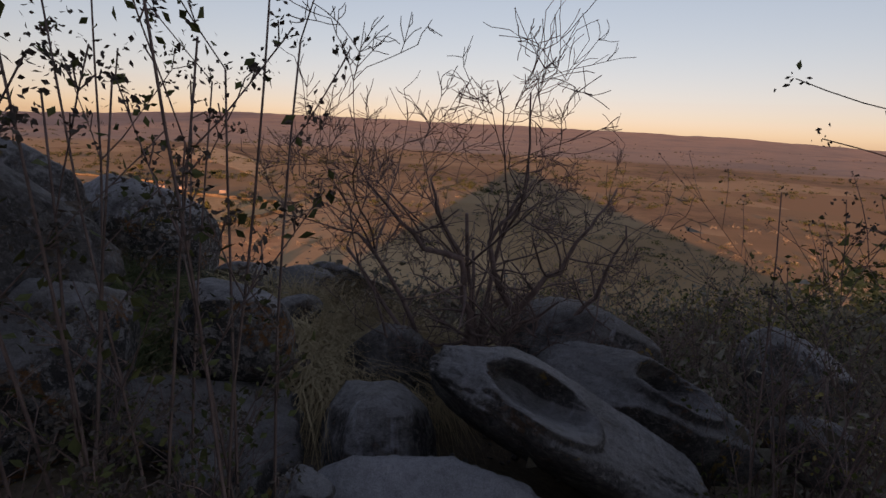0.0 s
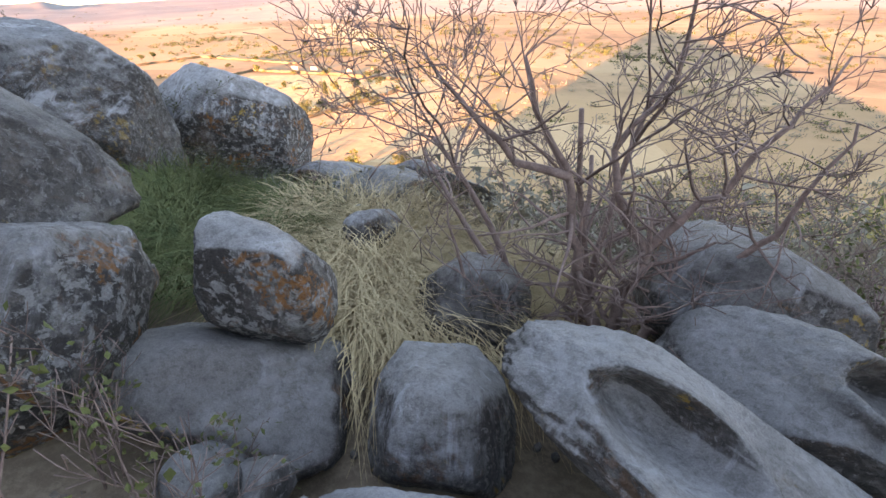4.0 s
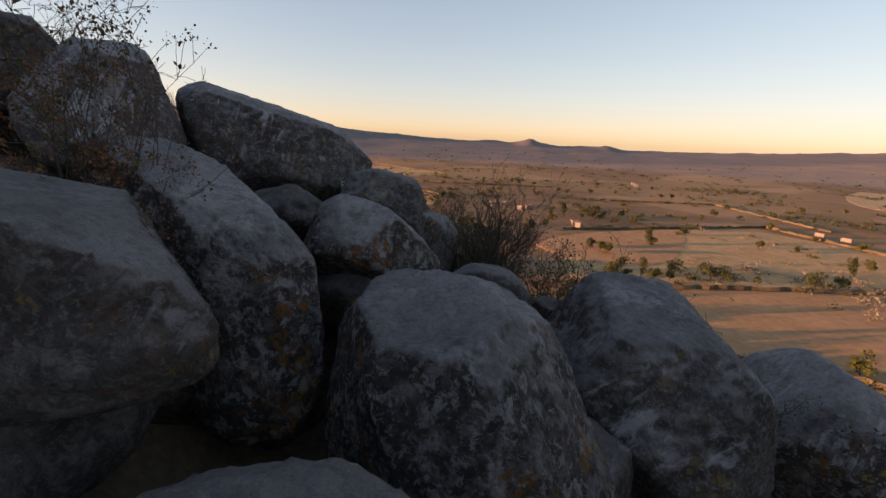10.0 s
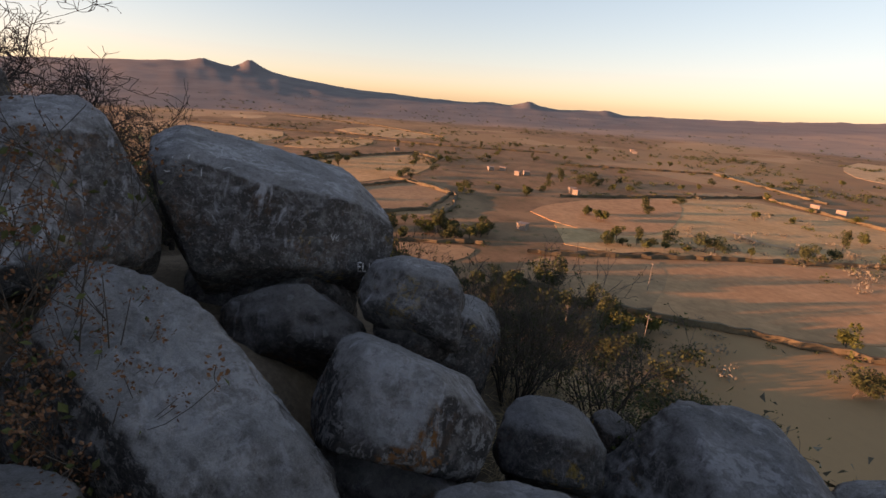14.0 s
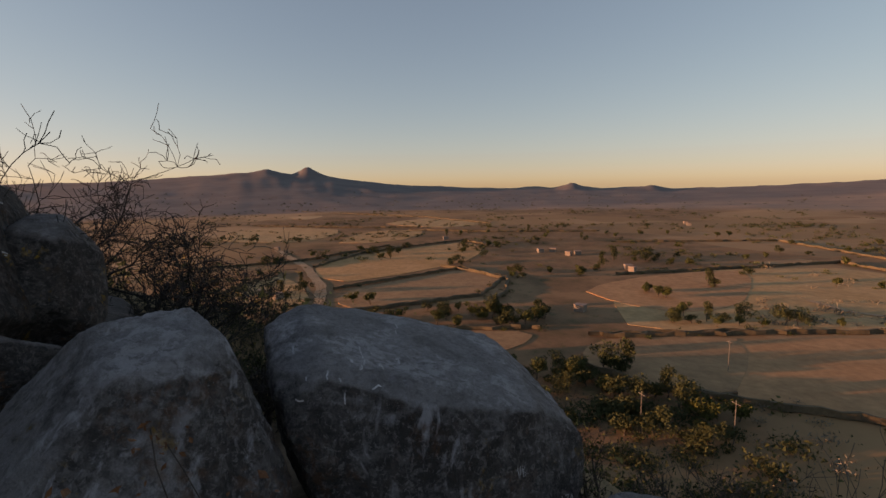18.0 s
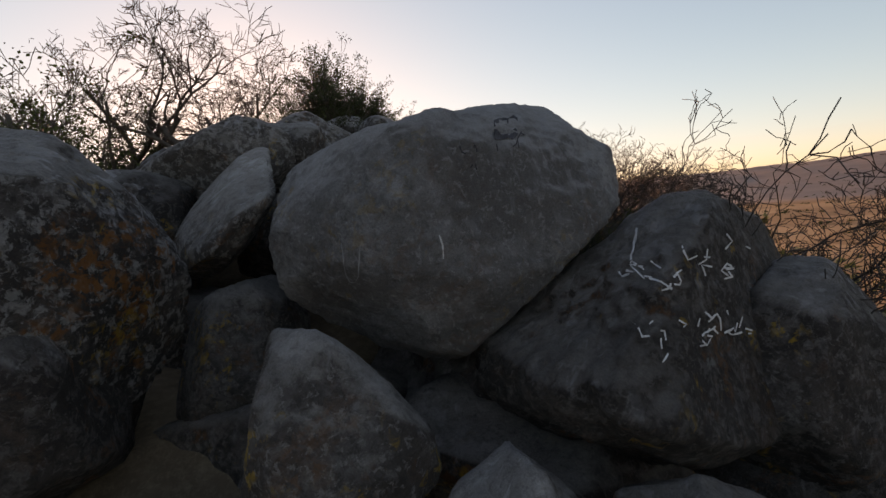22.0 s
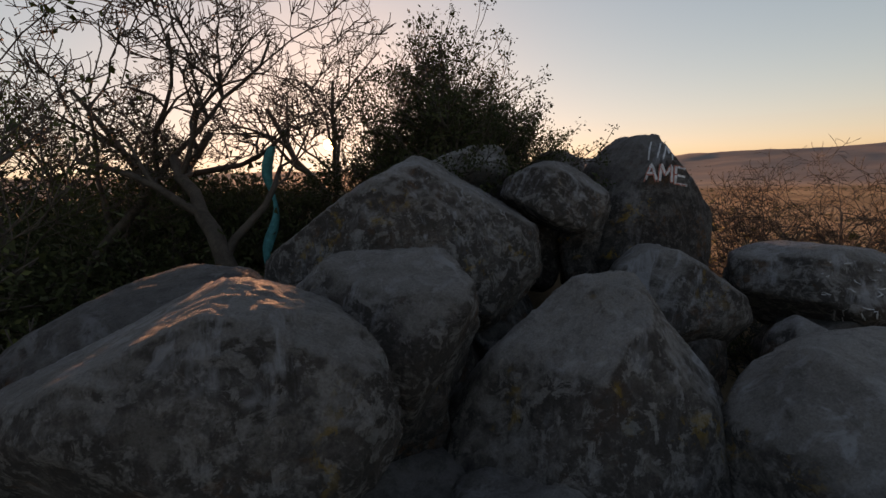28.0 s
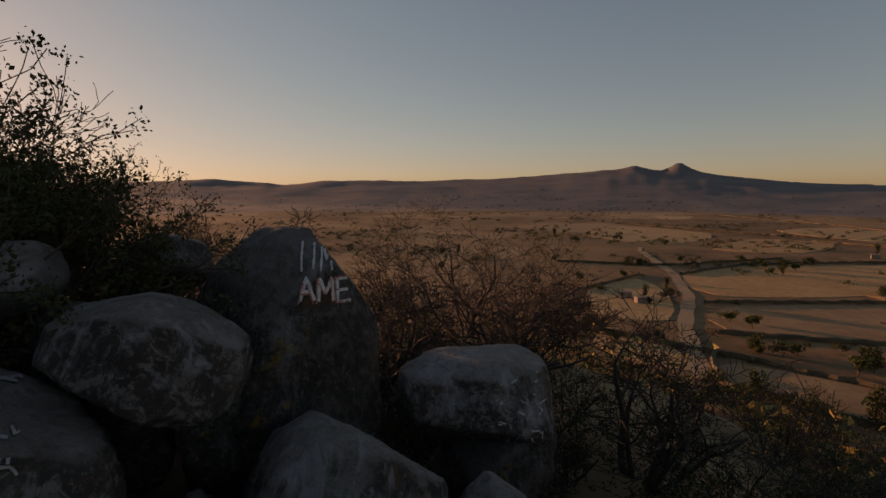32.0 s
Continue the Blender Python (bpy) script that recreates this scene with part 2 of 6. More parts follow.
chalk = plain("chalk_scrawl", (0.34, 0.35, 0.36), (0.55, 0.55, 0.56), 40.0)
faint_chalk = plain("faint_chalk", (0.22, 0.225, 0.23), (0.32, 0.32, 0.33), 60.0)
teal_cloth = plain("teal_cloth", (0.01, 0.16, 0.17), (0.02, 0.26, 0.27), 30.0)
house_wall = plain("house_wall", (0.2, 0.16, 0.13), (0.27, 0.23, 0.19), 0.3)
house_roof = plain("house_roof", (0.24, 0.15, 0.11), (0.34, 0.28, 0.24), 0.3)
dusty = plain("dusty_road", (0.30, 0.20, 0.12), (0.40, 0.28, 0.17), 0.1)
stone_wall = plain("field_wall", (0.07, 0.055, 0.035), (0.13, 0.10, 0.06), 0.15)
post_grey = plain("grey_post", (0.10, 0.09, 0.08), (0.16, 0.15, 0.135), 2.0)


def ground_material():
    """Dry earth near by; ploughed and stubble fields, scrub and bare slopes further off, by true distance on the
    ground. Far hills carry haze, and the western ones shade, in their colour.
    """
    m, nt, b = mat("dry_ground", 0.95, 0.1)
    tc = nt.nodes.new("ShaderNodeTexCoord")
    v = tc.outputs["Object"]
    ln = nt.nodes.new("ShaderNodeVectorMath")
    ln.operation = "LENGTH"
    nt.links.new(v, ln.inputs[0])
    far = ramp(nt, math_op(nt, "MULTIPLY", ln.outputs["Value"], 0.01), [(0.30, (0.0,)), (0.80, (1.0,))])
    n1 = noise_tex(nt, v, 1.3, 8, 0.7)
    n2 = noise_tex(nt, v, 22.0, 8, 0.75)
    near = ramp(nt, n1, [(0.35, (0.085, 0.062, 0.045)), (0.6, (0.15, 0.112, 0.08))])
    near = mix(nt, ramp(nt, n2, [(0.45, (0.0,)), (0.7, (0.7,))]), near, (0.24, 0.185, 0.13))
    vo = node(nt, "ShaderNodeTexVoronoi", Scale=0.0085)
    vo.distance = "CHEBYCHEV"
    wob = nt.nodes.new("ShaderNodeVectorMath")
    wob.operation = "ADD"
    nz = node(nt, "ShaderNodeTexNoise", Scale=0.006, Detail=2.0)
    nt.links.new(v, nz.inputs["Vector"])
    sc = nt.nodes.new("ShaderNodeVectorMath")
    sc.operation = "SCALE"
    sc.inputs["Scale"].default_value = 60.0
    nt.links.new(nz.outputs["Color"], sc.inputs[0])
    nt.links.new(v, wob.inputs[0])
    nt.links.new(sc.outputs[0], wob.inputs[1])
    nt.links.new(wob.outputs[0], vo.inputs["Vector"])
    sep = nt.nodes.new("ShaderNodeSeparateColor")
    nt.links.new(vo.outputs["Color"], sep.inputs[0])
    field = ramp(nt, sep.outputs[0], [(0.0, (0.25, 0.145, 0.08)), (0.3, (0.35, 0.215, 0.11)), (0.55, (0.27, 0.17, 0.09)), (0.8, (0.40, 0.26, 0.145))])
    scrub = ramp(nt, noise_tex(nt, v, 0.035, 8, 0.7), [(0.4, (0.28, 0.17, 0.095)), (0.55, (0.19, 0.115, 0.066)), (0.68, (0.10, 0.08, 0.042))])
    spots = ramp(nt, noise_tex(nt, v, 0.16, 4, 0.7), [(0.56, (0.0,)), (0.64, (0.7,))])
    scrub = mix(nt, spots, scrub, (0.09, 0.085, 0.04))
    wild = ramp(nt, noise_tex(nt, v, 0.0035, 4, 0.55), [(0.45, (0.0,)), (0.54, (1.0,))])
    farc = mix(nt, wild, field, scrub)
    farc = mix(nt, ramp(nt, noise_tex(nt, v, 0.5, 5, 0.7), [(0.4, (0.0,)), (0.7, (0.3,))]), farc, (0.27, 0.17, 0.09))
    sepx = nt.nodes.new("ShaderNodeSeparateXYZ")
    nt.links.new(v, sepx.inputs[0])
    hills = ramp(nt, math_op(nt, "MULTIPLY", ln.outputs["Value"], 0.001), [(0.9, (0.0,)), (1.7, (1.0,))])
    # western hills darker: the shade on their near side is put into the colour
    west_shade = ramp(nt, math_op(nt, "MULTIPLY", sepx.outputs[0], -0.001), [(0.85, (0.0,)), (1.3, (1.0,))])
    # hill colours greyed and lightened to stand in for distance haze
    hillc = ramp(nt, noise_tex(nt, v, 0.004, 8, 0.7), [(0.38, (0.23, 0.18, 0.15)), (0.55, (0.32, 0.235, 0.18)), (0.68, (0.18, 0.15, 0.13))])
    hillc = mix(nt, west_shade, hillc, ramp(nt, noise_tex(nt, v, 0.006, 8, 0.7), [(0.4, (0.15, 0.132, 0.128)), (0.6, (0.19, 0.165, 0.155))]))
    farc = mix(nt, hills, farc, hillc)
    slope = ramp(nt, noise_tex(nt, v, 0.25, 7, 0.7), [(0.4, (0.15, 0.12, 0.07)), (0.6, (0.30, 0.21, 0.12))])
    sep2 = nt.nodes.new("ShaderNodeSeparateXYZ")
    nt.links.new(v, sep2.inputs[0])
    onslope = ramp(nt, math_op(nt, "MULTIPLY", math_op(nt, "ADD", sep2.outputs[2], 44.0), 0.02), [(0.06, (0.0,)), (0.25, (1.0,))])
    onslope = mix(nt, hills, onslope, (0.0, 0.0, 0.0))
    farc = mix(nt, onslope, farc, slope)
    c = mix(nt, far, mix(nt, ramp(nt, math_op(nt, "MULTIPLY", ln.outputs["Value"], 0.01), [(0.07, (0.0,)), (0.12, (1.0,))]), near, slope), farc)
    nt.links.new(c, b.inputs["Base Color"])
    bump(nt, b, n2, 0.5, 0.02)
    return m


ground_mat = ground_material()


# ---- the ground, one sheet out to the hills ----
CENTRE = (-3.0, 0.0)
KNOBS = [(0.1, 0.2, -1.42), (0.3, 1.8, -1.46), (0.6, 3.0, -1.75), (-0.3, 2.5, -1.52), (1.3, 2.6, -1.75), (-1.0, 2.6, -1.45), (-2.0, 2.2, -1.2), (-2.4, 4.7, -1.22), (-1.3, 4.2, -1.35), (-1.6, 5.4, -1.8), (-3.4, 4.2, -0.95), (-4.0, 3.2, -0.8),
         (-3.0, 1.0, -0.5), (-5.6, 3.2, -0.6), (-4.3, 1.6, 0.2), (-5.5, 1.5, 0.0), (-4.7, 0.5, 0.45), (-4.7, -0.5, 0.6), (-5.0, -1.4, 1.05),
         (-5.6, -2.4, 1.3), (-6.8, -2.4, 1.2), (-8.0, -2.6, 0.9), (-3.6, -2.6, 1.5), (-5.0, -4.2, 2.0), (-5.0, -7.5, 2.3), (-7.0, -5.0, 2.0),
         (-1.0, -1.5, -0.7), (-2.4, -1.0, 0.5), (3.0, 1.0, -1.7), (3.0, 4.5, -3.6), (0.5, 5.2, -2.3), (-0.6, 5.0, -1.65), (-2.5, 6.5, -2.7), (-6.5, 5.0, -2.4), (-7.0, 0.5, -0.2), (-9.0, 1.5, -2.6), (-3.35, 1.95, -1.0), (-3.5, 2.15, -1.0), (-2.05, 5.13, -1.67)]
RIM = [(-180, 0.9), (-140, 1.2), (-100, 0.7), (-60, -0.5), (-43, -0.2), (-31, 0.4), (-19, 0.6), (10, 0.75), (21, 0.7), (27, 0.4), (32, 0.0), (40, -0.5), (43.5, -0.62), (48.7, -0.76), (50, -0.35), (50.7, -0.15), (51.4, -0.35), (53, -0.45), (56.3, -0.6), (58, -0.3),
       (58.9, 0.15), (59.3, 0.38), (60.0, 0.05), (61.5, -0.35), (63, -0.2), (64.5, -0.15), (66, -0.4), (68.3, -0.34), (72, -0.15), (75, 0.08), (78, 0.25), (81, 0.45), (84, 0.85), (86.8, 1.2), (88.2, 1.5), (89.2, 1.95), (89.9, 2.5), (90.4, 2.62), (91, 2.2), (91.9, 1.82), (93, 1.9), (94, 2.15), (94.7, 2.32), (95.6, 2.1),
       (97, 1.95), (102, 1.55), (110, 1.0), (120, 0.78), (130.5, 0.85), (133, 0.5), (135, 0.4), (142, 0.95), (150, 0.6), (160, 0.5), (180, 0.9)]



def smooth(a, b, x):
    k = np.clip((x - a) / (b - a), 0, 1)
    return k * k * (3 - 2 * k)


def ground_z(x, y):
    x, y = np.asarray(x, float), np.asarray(y, float)
    w = np.zeros_like(x)
    s = np.zeros_like(x)
    for kx, ky, kz in KNOBS:
        k = 1 / ((x - kx) ** 2 + (y - ky) ** 2 + 0.25) ** 2
        w += k
        s += k * kz
    near = s / w
    dx, dy = x + 5.0, y + 2.5
    r = np.hypot(dx, dy)
    az = np.degrees(np.arctan2(-dx, dy))
    rel = np.abs((az - 236 + 180) % 360 - 180)
    fall = smooth(58, 108, rel)
    u = np.maximum(0, r - 14 * (1 - fall)) * (0.5 + 0.5 * fall)
    plateau = 2.2 - 5.0 * (1 - smooth(45, 120, np.abs((az - 330 + 180) % 360 - 180)))
    lin = plateau - 0.8 * np.maximum(0, u - 4.0)
    far = -44 + 3 * np.logaddexp(0, (lin + 44) / 3)
    rx, ry = x - CENTRE[0], y - CENTRE[1]
    rr = np.hypot(rx, ry)
    a2 = np.degrees(np.arctan2(-rx, ry))
    az_, el_ = [p[0] for p in RIM], [p[1] for p in RIM]
    rim = np.interp(a2, az_, el_)
    swell = sum(np.interp(a2 + o, az_, el_) for o in (-7, -5, -3, -1, 1, 3, 5, 7)) / 8
    rim = swell - 0.25 + (rim - swell + 0.25) * smooth(2450, 3000, rr)
    top = np.tan(np.radians(rim)) * np.minimum(rr, 3000) + 1.5
    lift = smooth(700, 3000, rr) ** 1.25
    far = far * (1 - lift) + top * lift
    k = smooth(6, 16, r)
    return near * (1 - k) + far * k


def mesh_object(name, verts, faces, material, parent=None, smooth_shade=False, label=""):
    me = bpy.data.meshes.new(name)
    me.from_pydata([tuple(v) for v in verts], [], faces)
    me.materials.append(material)
    if smooth_shade:
        me.polygons.foreach_set("use_smooth", [True] * len(me.polygons))
    me.update()
    ob = new(name, me)
    if parent:
        ob.parent = parent
    if label:
        ob["label"] = label
    return ob


def build_ground():
    na, rings = 720, [0.0]
    r = 0.06
    while r < 4600:
        rings.append(r)
        r += max(0.07, r * 0.045)
    rs = np.array(rings[1:])
    ang = np.linspace(0, 2 * np.pi, na, endpoint=False)
    X = CENTRE[0] + rs[:, None] * np.cos(ang)
    Y = CENTRE[1] + rs[:, None] * np.sin(ang)
    Z = ground_z(X, Y)
    rough = np.zeros_like(Z)
    for i in range(Z.shape[0]):
        amp = 0.05 if rs[i] < 12 else min(1.0, 0.05 + rs[i] * 0.004) if rs[i] < 70 else 0.0
        fr = 1.6 if rs[i] < 12 else 0.25
        if rs[i] > 900:
            amp, fr = rs[i] * 0.0022, 0.006
        for j in range(na):
            rough[i, j] = amp * noise.fractal(Vector((X[i, j] * fr, Y[i, j] * fr, 0.3)), 0.9, 2.0, 4)
    Z = Z + rough
    verts = [(CENTRE[0], CENTRE[1], float(ground_z(*CENTRE)))] + np.stack([X, Y, Z], -1).reshape(-1, 3).tolist()
    faces = [(0, 1 + j, 1 + (j + 1) % na) for j in range(na)]
    for i in range(len(rs) - 1):
        a, b = 1 + i * na, 1 + (i + 1) * na
        faces += [(a + j, b + j, b + (j + 1) % na, a + (j + 1) % na) for j in range(na)]
    return tagged(mesh_object("ground", verts, faces, ground_mat, smooth_shade=True), "dry earth hillside running down to farmed plain and hills", "ground", kind="structure")


build_ground()

# ---- boulders ----
ROCK = {}
AME, ELIZA, VB = (-7.38, -3.41, 2.60), (-4.57, 2.48, 0.43), (-5.18, 2.43, 0.36)
GRAF, BIGB, WR, SLABTOP, PALE = (-6.07, 0.0, 1.40), (-6.0, -3.27, 2.5), (-7.5, -2.55, 2.1), (-5.6, 1.8, 0.78), (-5.33, -0.02, 1.9)
ICO, LAID = {}, {}


def ico(sub):
    if sub not in ICO:
        bm = bmesh.new()
        bmesh.ops.create_icosphere(bm, subdivisions=sub, radius=1.0)
        ICO[sub] = (np.array([v.co[:] for v in bm.verts]), [tuple(v.index for v in f.verts) for f in bm.faces])
        bm.free()
    return ICO[sub]


def boulder(name, place, size, turn, material, seed, label="", cuts=(), groove=None, taper=0.0, sub=5, square=2.9, rough=1.0, chips=10, soft=48.0):
    """A weathered boulder: a rounded block with flat breaks, dents and fine lumps. cuts: (nx, ny, nz, how far out)."""
    rng = np.random.RandomState(seed)
    d, faces = ico(sub)
    r = 1 / (np.abs(d) ** square).sum(1) ** (1 / square)
    planes = [(np.array(c[:3]) / np.linalg.norm(c[:3]), c[3]) for c in cuts]
    for _ in range(chips):
        n = rng.normal(size=3)
        planes.append((n / np.linalg.norm(n), rng.uniform(0.66, 0.96)))
    for n, h in planes:
        k = d @ n
        lim = np.where(k > 0.05, h / np.maximum(k, 0.05), 9.0)
        r = -np.log(np.exp(-soft * r) + np.exp(-soft * np.minimum(lim, 5.0))) / soft
    if chips == 0:
        # worn corners: many small flat breaks that graze the surface
        for _ in range(46):
            n = rng.normal(size=3)
            n /= np.linalg.norm(n)
            k = d @ n
            reach = (r * k).max() * rng.uniform(0.925, 0.985)
            r = np.minimum(r, np.where(k > 0.05, reach / np.maximum(k, 0.05), 9.0))
    off = Vector((seed * 3.7, seed * 1.3, seed * 0.7))
    if chips == 0:
        # thin scaled-off layers with low steps at their edges, and a pitted skin
        q = 4.5 * np.array([noise.fractal(Vector(v) * 1.9 + off, 0.9, 2.0, 4) for v in d])
        saw = q - np.floor(q)
        r = r * (1 + 0.016 * (saw - smooth(0.8, 1.0, saw)))
        r = r * (1 + 0.012 * np.array([noise.fractal(Vector(v) * 14.0 + off, 0.6, 2.1, 3) for v in d]))
    lump = np.array([noise.fractal(Vector(v) * 1.3 + off, 0.8, 2.0, 3) for v in d])
    fine = np.array([noise.fractal(Vector(v) * 6.0 + off, 0.7, 2.1, 4) for v in d])
    mid = np.array([noise.fractal(Vector(v) * 3.1 + off, 0.8, 2.0, 3) for v in d])
    crack = np.array([noise.ridged_multi_fractal(Vector(v) * 2.1 + off, 0.9, 2.0, 3, 0.9, 2.0) for v in d])
    r = r * (1 + 0.085 * rough * lump + 0.03 * rough * mid + 0.016 * rough * fine - 0.018 * rough * np.maximum(crack - 1.55, 0) * 2)
    p = d * r[:, None]
    lo, hi = p.min(0), p.max(0)
    p = (p - (lo + hi) / 2) / ((hi - lo) / 2)
    if taper:
        k = 1 - taper * np.clip((p[:, 2] + 0.2) / 1.2, -0.3, 1)
        p[:, 0] *= k
        p[:, 1] *= k
    p = p * np.array(size)
    if groove:
        # a ground oval hollow in the front face with a raised worn rim
        gx, gz_, ga, gb, gd = groove
        e = np.sqrt(((p[:, 0] / size[0] - gx) / ga) ** 2 + ((p[:, 2] / size[2] - gz_) / gb) ** 2)
        front = smooth(0.0, 0.25, -p[:, 1] / size[1])
        p[:, 1] += front * size[1] * (gd * (1 - smooth(0.35, 1.0, e)) - 0.10 * np.exp(-((e - 1.1) / 0.16) ** 2))
    ob = mesh_object(name, p, faces, material, smooth_shade=True)
    ob.matrix_world = pose(*place, *turn)
    LAID[seed] = (place, (0.5 * (size[0] + size[1]), 0.5 * (size[0] + size[1]), size[2]))
    return tagged(ob, label, "boulder" if max(size) > 0.2 else "stone", "boulders of the rock pile")


# boulders
ROCK["metate"] = boulder("boulder", (0.799, 2.363, -1.36), (0.767, 0.464, 0.206), (-29.9, 31.6, 2.5), grey, 1, label='long grey boulder with a worn grinding hollow', groove=(-0.5, 0.1, 0.27, 0.5, 0.42), cuts=[(-0.2, -0.9, 0.39, 0.62), (0.25, -0.03, 0.97, 0.78), (0.1, -0.99, 0.09, 0.75), (-0.79, -0.59, 0.15, 0.8), (0.9, -0.38, 0.21, 0.81)], taper=0.13, sub=6, rough=0.45, chips=0, soft=40)
boulder("boulder", (1.311, 2.81, -1.503), (0.649, 0.496, 0.317), (-39.1, 24.8, 8.3), grey, 2, label='grey boulder with a long oval grinding hollow', groove=(-0.2, 0.12, 0.36, 0.4, 0.36), cuts=[(0.13, -0.81, 0.57, 0.62), (0.05, -0.31, 0.95, 0.77), (-0.09, -0.96, 0.26, 0.76), (-0.81, -0.52, 0.25, 0.79), (0.9, -0.44, 0.06, 0.79)], taper=0.05, sub=6, rough=0.45, chips=0, soft=40)
boulder("boulder", (-0.794, 2.54, -0.986), (0.301, 0.295, 0.221), (-55.4, 5, -5), lichen, 3, label='grey boulder with an orange lichen stripe', cuts=[(0.15, -0.37, 0.92, 0.71), (0.1, -0.74, -0.67, 0.62), (0.32, -0.11, 0.94, 0.72), (0.02, -0.98, 0.17, 0.77), (-0.68, -0.55, -0.49, 0.69)], taper=0.33, rough=0.45, chips=0, soft=40)
boulder("boulder", (-0.108, 2.446, -1.486), (0.287, 0.283, 0.266), (-25.8, 4.3, 6.6), grey, 4, label='small grey stone set in bare earth', cuts=[(0.01, -0.16, 0.99, 0.76), (-0.01, -1, 0.09, 0.74), (-0.88, -0.47, 0.09, 0.77), (0.79, -0.59, 0.15, 0.8), (-0, -0.71, -0.71, 0.8), (-0.62, -0.35, 0.7, 0.84), (0.58, -0.12, 0.8, 0.81)], taper=0.07, rough=0.45, chips=0, soft=40)
boulder("boulder", (0.115, 1.741, -1.511), (0.556, 0.331, 0.327), (7.3, -4.1, -5.6), pale_rock, 5, label='flat-topped blue-grey stone slab', cuts=[(0.02, -0.4, 0.92, 0.57), (0, -0.18, 0.98, 0.76), (-0.15, -0.95, 0.26, 0.76), (-0.89, -0.41, 0.19, 0.77), (0.84, -0.48, 0.25, 0.82), (-0.09, -0.63, -0.77, 0.81), (-0.67, -0.31, 0.67, 0.82), (0.62, -0.19, 0.76, 0.83)], sub=6, rough=0.45, chips=0, soft=40)
boulder("boulder", (-1.324, 2.153, -0.952), (0.258, 0.298, 0.324), (-36.5, 8.4, 6.6), lichen, 6, label='dark boulder with yellow lichen edge', cuts=[(-0.02, -0.19, 0.98, 0.76), (0.02, -0.99, 0.11, 0.74), (-0.79, -0.59, 0.15, 0.8), (0.77, -0.62, 0.16, 0.8), (0, -0.71, -0.71, 0.8), (-0.63, -0.19, 0.75, 0.83), (0.61, -0.26, 0.75, 0.83)], taper=0.15, rough=0.45, chips=0, soft=40)
boulder("boulder", (-0.67, 1.90, -1.31), (0.12, 0.12, 0.12), (-34, 19, -9), grey, 7, label='small pale stone on the path', sub=4)
boulder("boulder", (-0.52, 1.95, -1.33), (0.09, 0.10, 0.10), (-33, -7, 8), grey, 8, label='small pale stone on the path', sub=4)
boulder("boulder", (-0.28, 1.79, -1.23), (0.10, 0.09, 0.09), (-35, 23, -12), grey, 81, label='small brown stone on the path', sub=4)
boulder("boulder", (-0.127, 3.204, -1.527), (0.307, 0.31, 0.309), (-33.1, 2.2, 3.5), dark, 9, label='dark lichen-stained boulder under a bare tree', cuts=[(0.12, -0.19, 0.97, 0.77), (0, -0.99, 0.1, 0.74), (-0.79, -0.59, 0.15, 0.8), (0.79, -0.59, 0.15, 0.8), (0, -0.71, -0.71, 0.8), (-0.61, -0.15, 0.78, 0.81), (0.61, -0.2, 0.77, 0.83)], taper=0.04, rough=0.45, chips=0, soft=40)
boulder("boulder", (1.237, 3.504, -1.556), (0.566, 0.485, 0.394), (-22.7, 25.5, -3.4), dark, 10, label='dark boulder behind the grinding stones', cuts=[(0.08, -0.19, 0.98, 0.76), (-0.03, -1, 0.09, 0.76), (-0.76, -0.63, 0.15, 0.8), (0.79, -0.59, 0.15, 0.8), (-0, -0.71, -0.71, 0.8), (-0.6, -0.19, 0.78, 0.83), (0.6, -0.22, 0.77, 0.83)], taper=0.02, rough=0.45, chips=0, soft=40)
boulder("boulder", (2.899, 3.7, -1.702), (0.362, 0.37, 0.388), (-40.3, -3.4, 5.6), grey, 11, label='pale boulder among dry shrubs', cuts=[(0.45, -0.35, 0.82, 0.69), (0.36, -0.74, 0.56, 0.61), (-0.73, -0.66, 0.17, 0.81), (0.79, -0.58, 0.22, 0.77), (-0.01, -0.56, -0.83, 0.84), (-0.6, -0.3, 0.74, 0.84), (0.6, -0.17, 0.78, 0.81)], rough=0.45, chips=0, soft=40)
boulder("boulder", (-1.56, 5.04, -1.68), (0.57, 0.58, 0.21), (-32, -2, 5), dark, 12, label='low dark rock in dry grass')
boulder("boulder", (-0.78, 5.30, -1.73), (0.48, 0.52, 0.21), (-32, 5, 0), dark, 13, label='low dark rock in dry grass')
boulder("boulder", (-0.90, 2.40, -1.42), (0.50, 0.45, 0.22), (-32, 2, 2), dark, 14, label='worn rock half buried in the earth')
boulder("boulder", (1.15, 1.53, -1.24), (0.18, 0.16, 0.14), (-29, 8, -9), grey, 15, label='low grey stone beside the path', sub=4)
boulder("boulder", (2.00, 2.47, -1.48), (0.19, 0.18, 0.17), (-29, 8, -9), dark, 16, label='dark stone among shrubs', sub=4)
boulder("boulder", (-2.838, 5.266, -1.228), (0.768, 0.468, 0.521), (-26.7, 22.2, 34.9), rust, 17, label='rounded boulder with orange-stained face', cuts=[(0.28, -0.96, 0.01, 0.82), (0.19, -0.01, 0.98, 0.65), (0.03, -0.28, 0.96, 0.75), (0.29, -0.7, 0.65, 0.82), (-0.15, -0.97, 0.17, 0.89), (0.93, -0.35, 0.09, 0.71), (0.01, -0.7, -0.72, 0.8), (-0.91, -0.34, 0.23, 0.74), (0.65, -0.15, 0.74, 0.79)], rough=0.45, chips=0, soft=40)
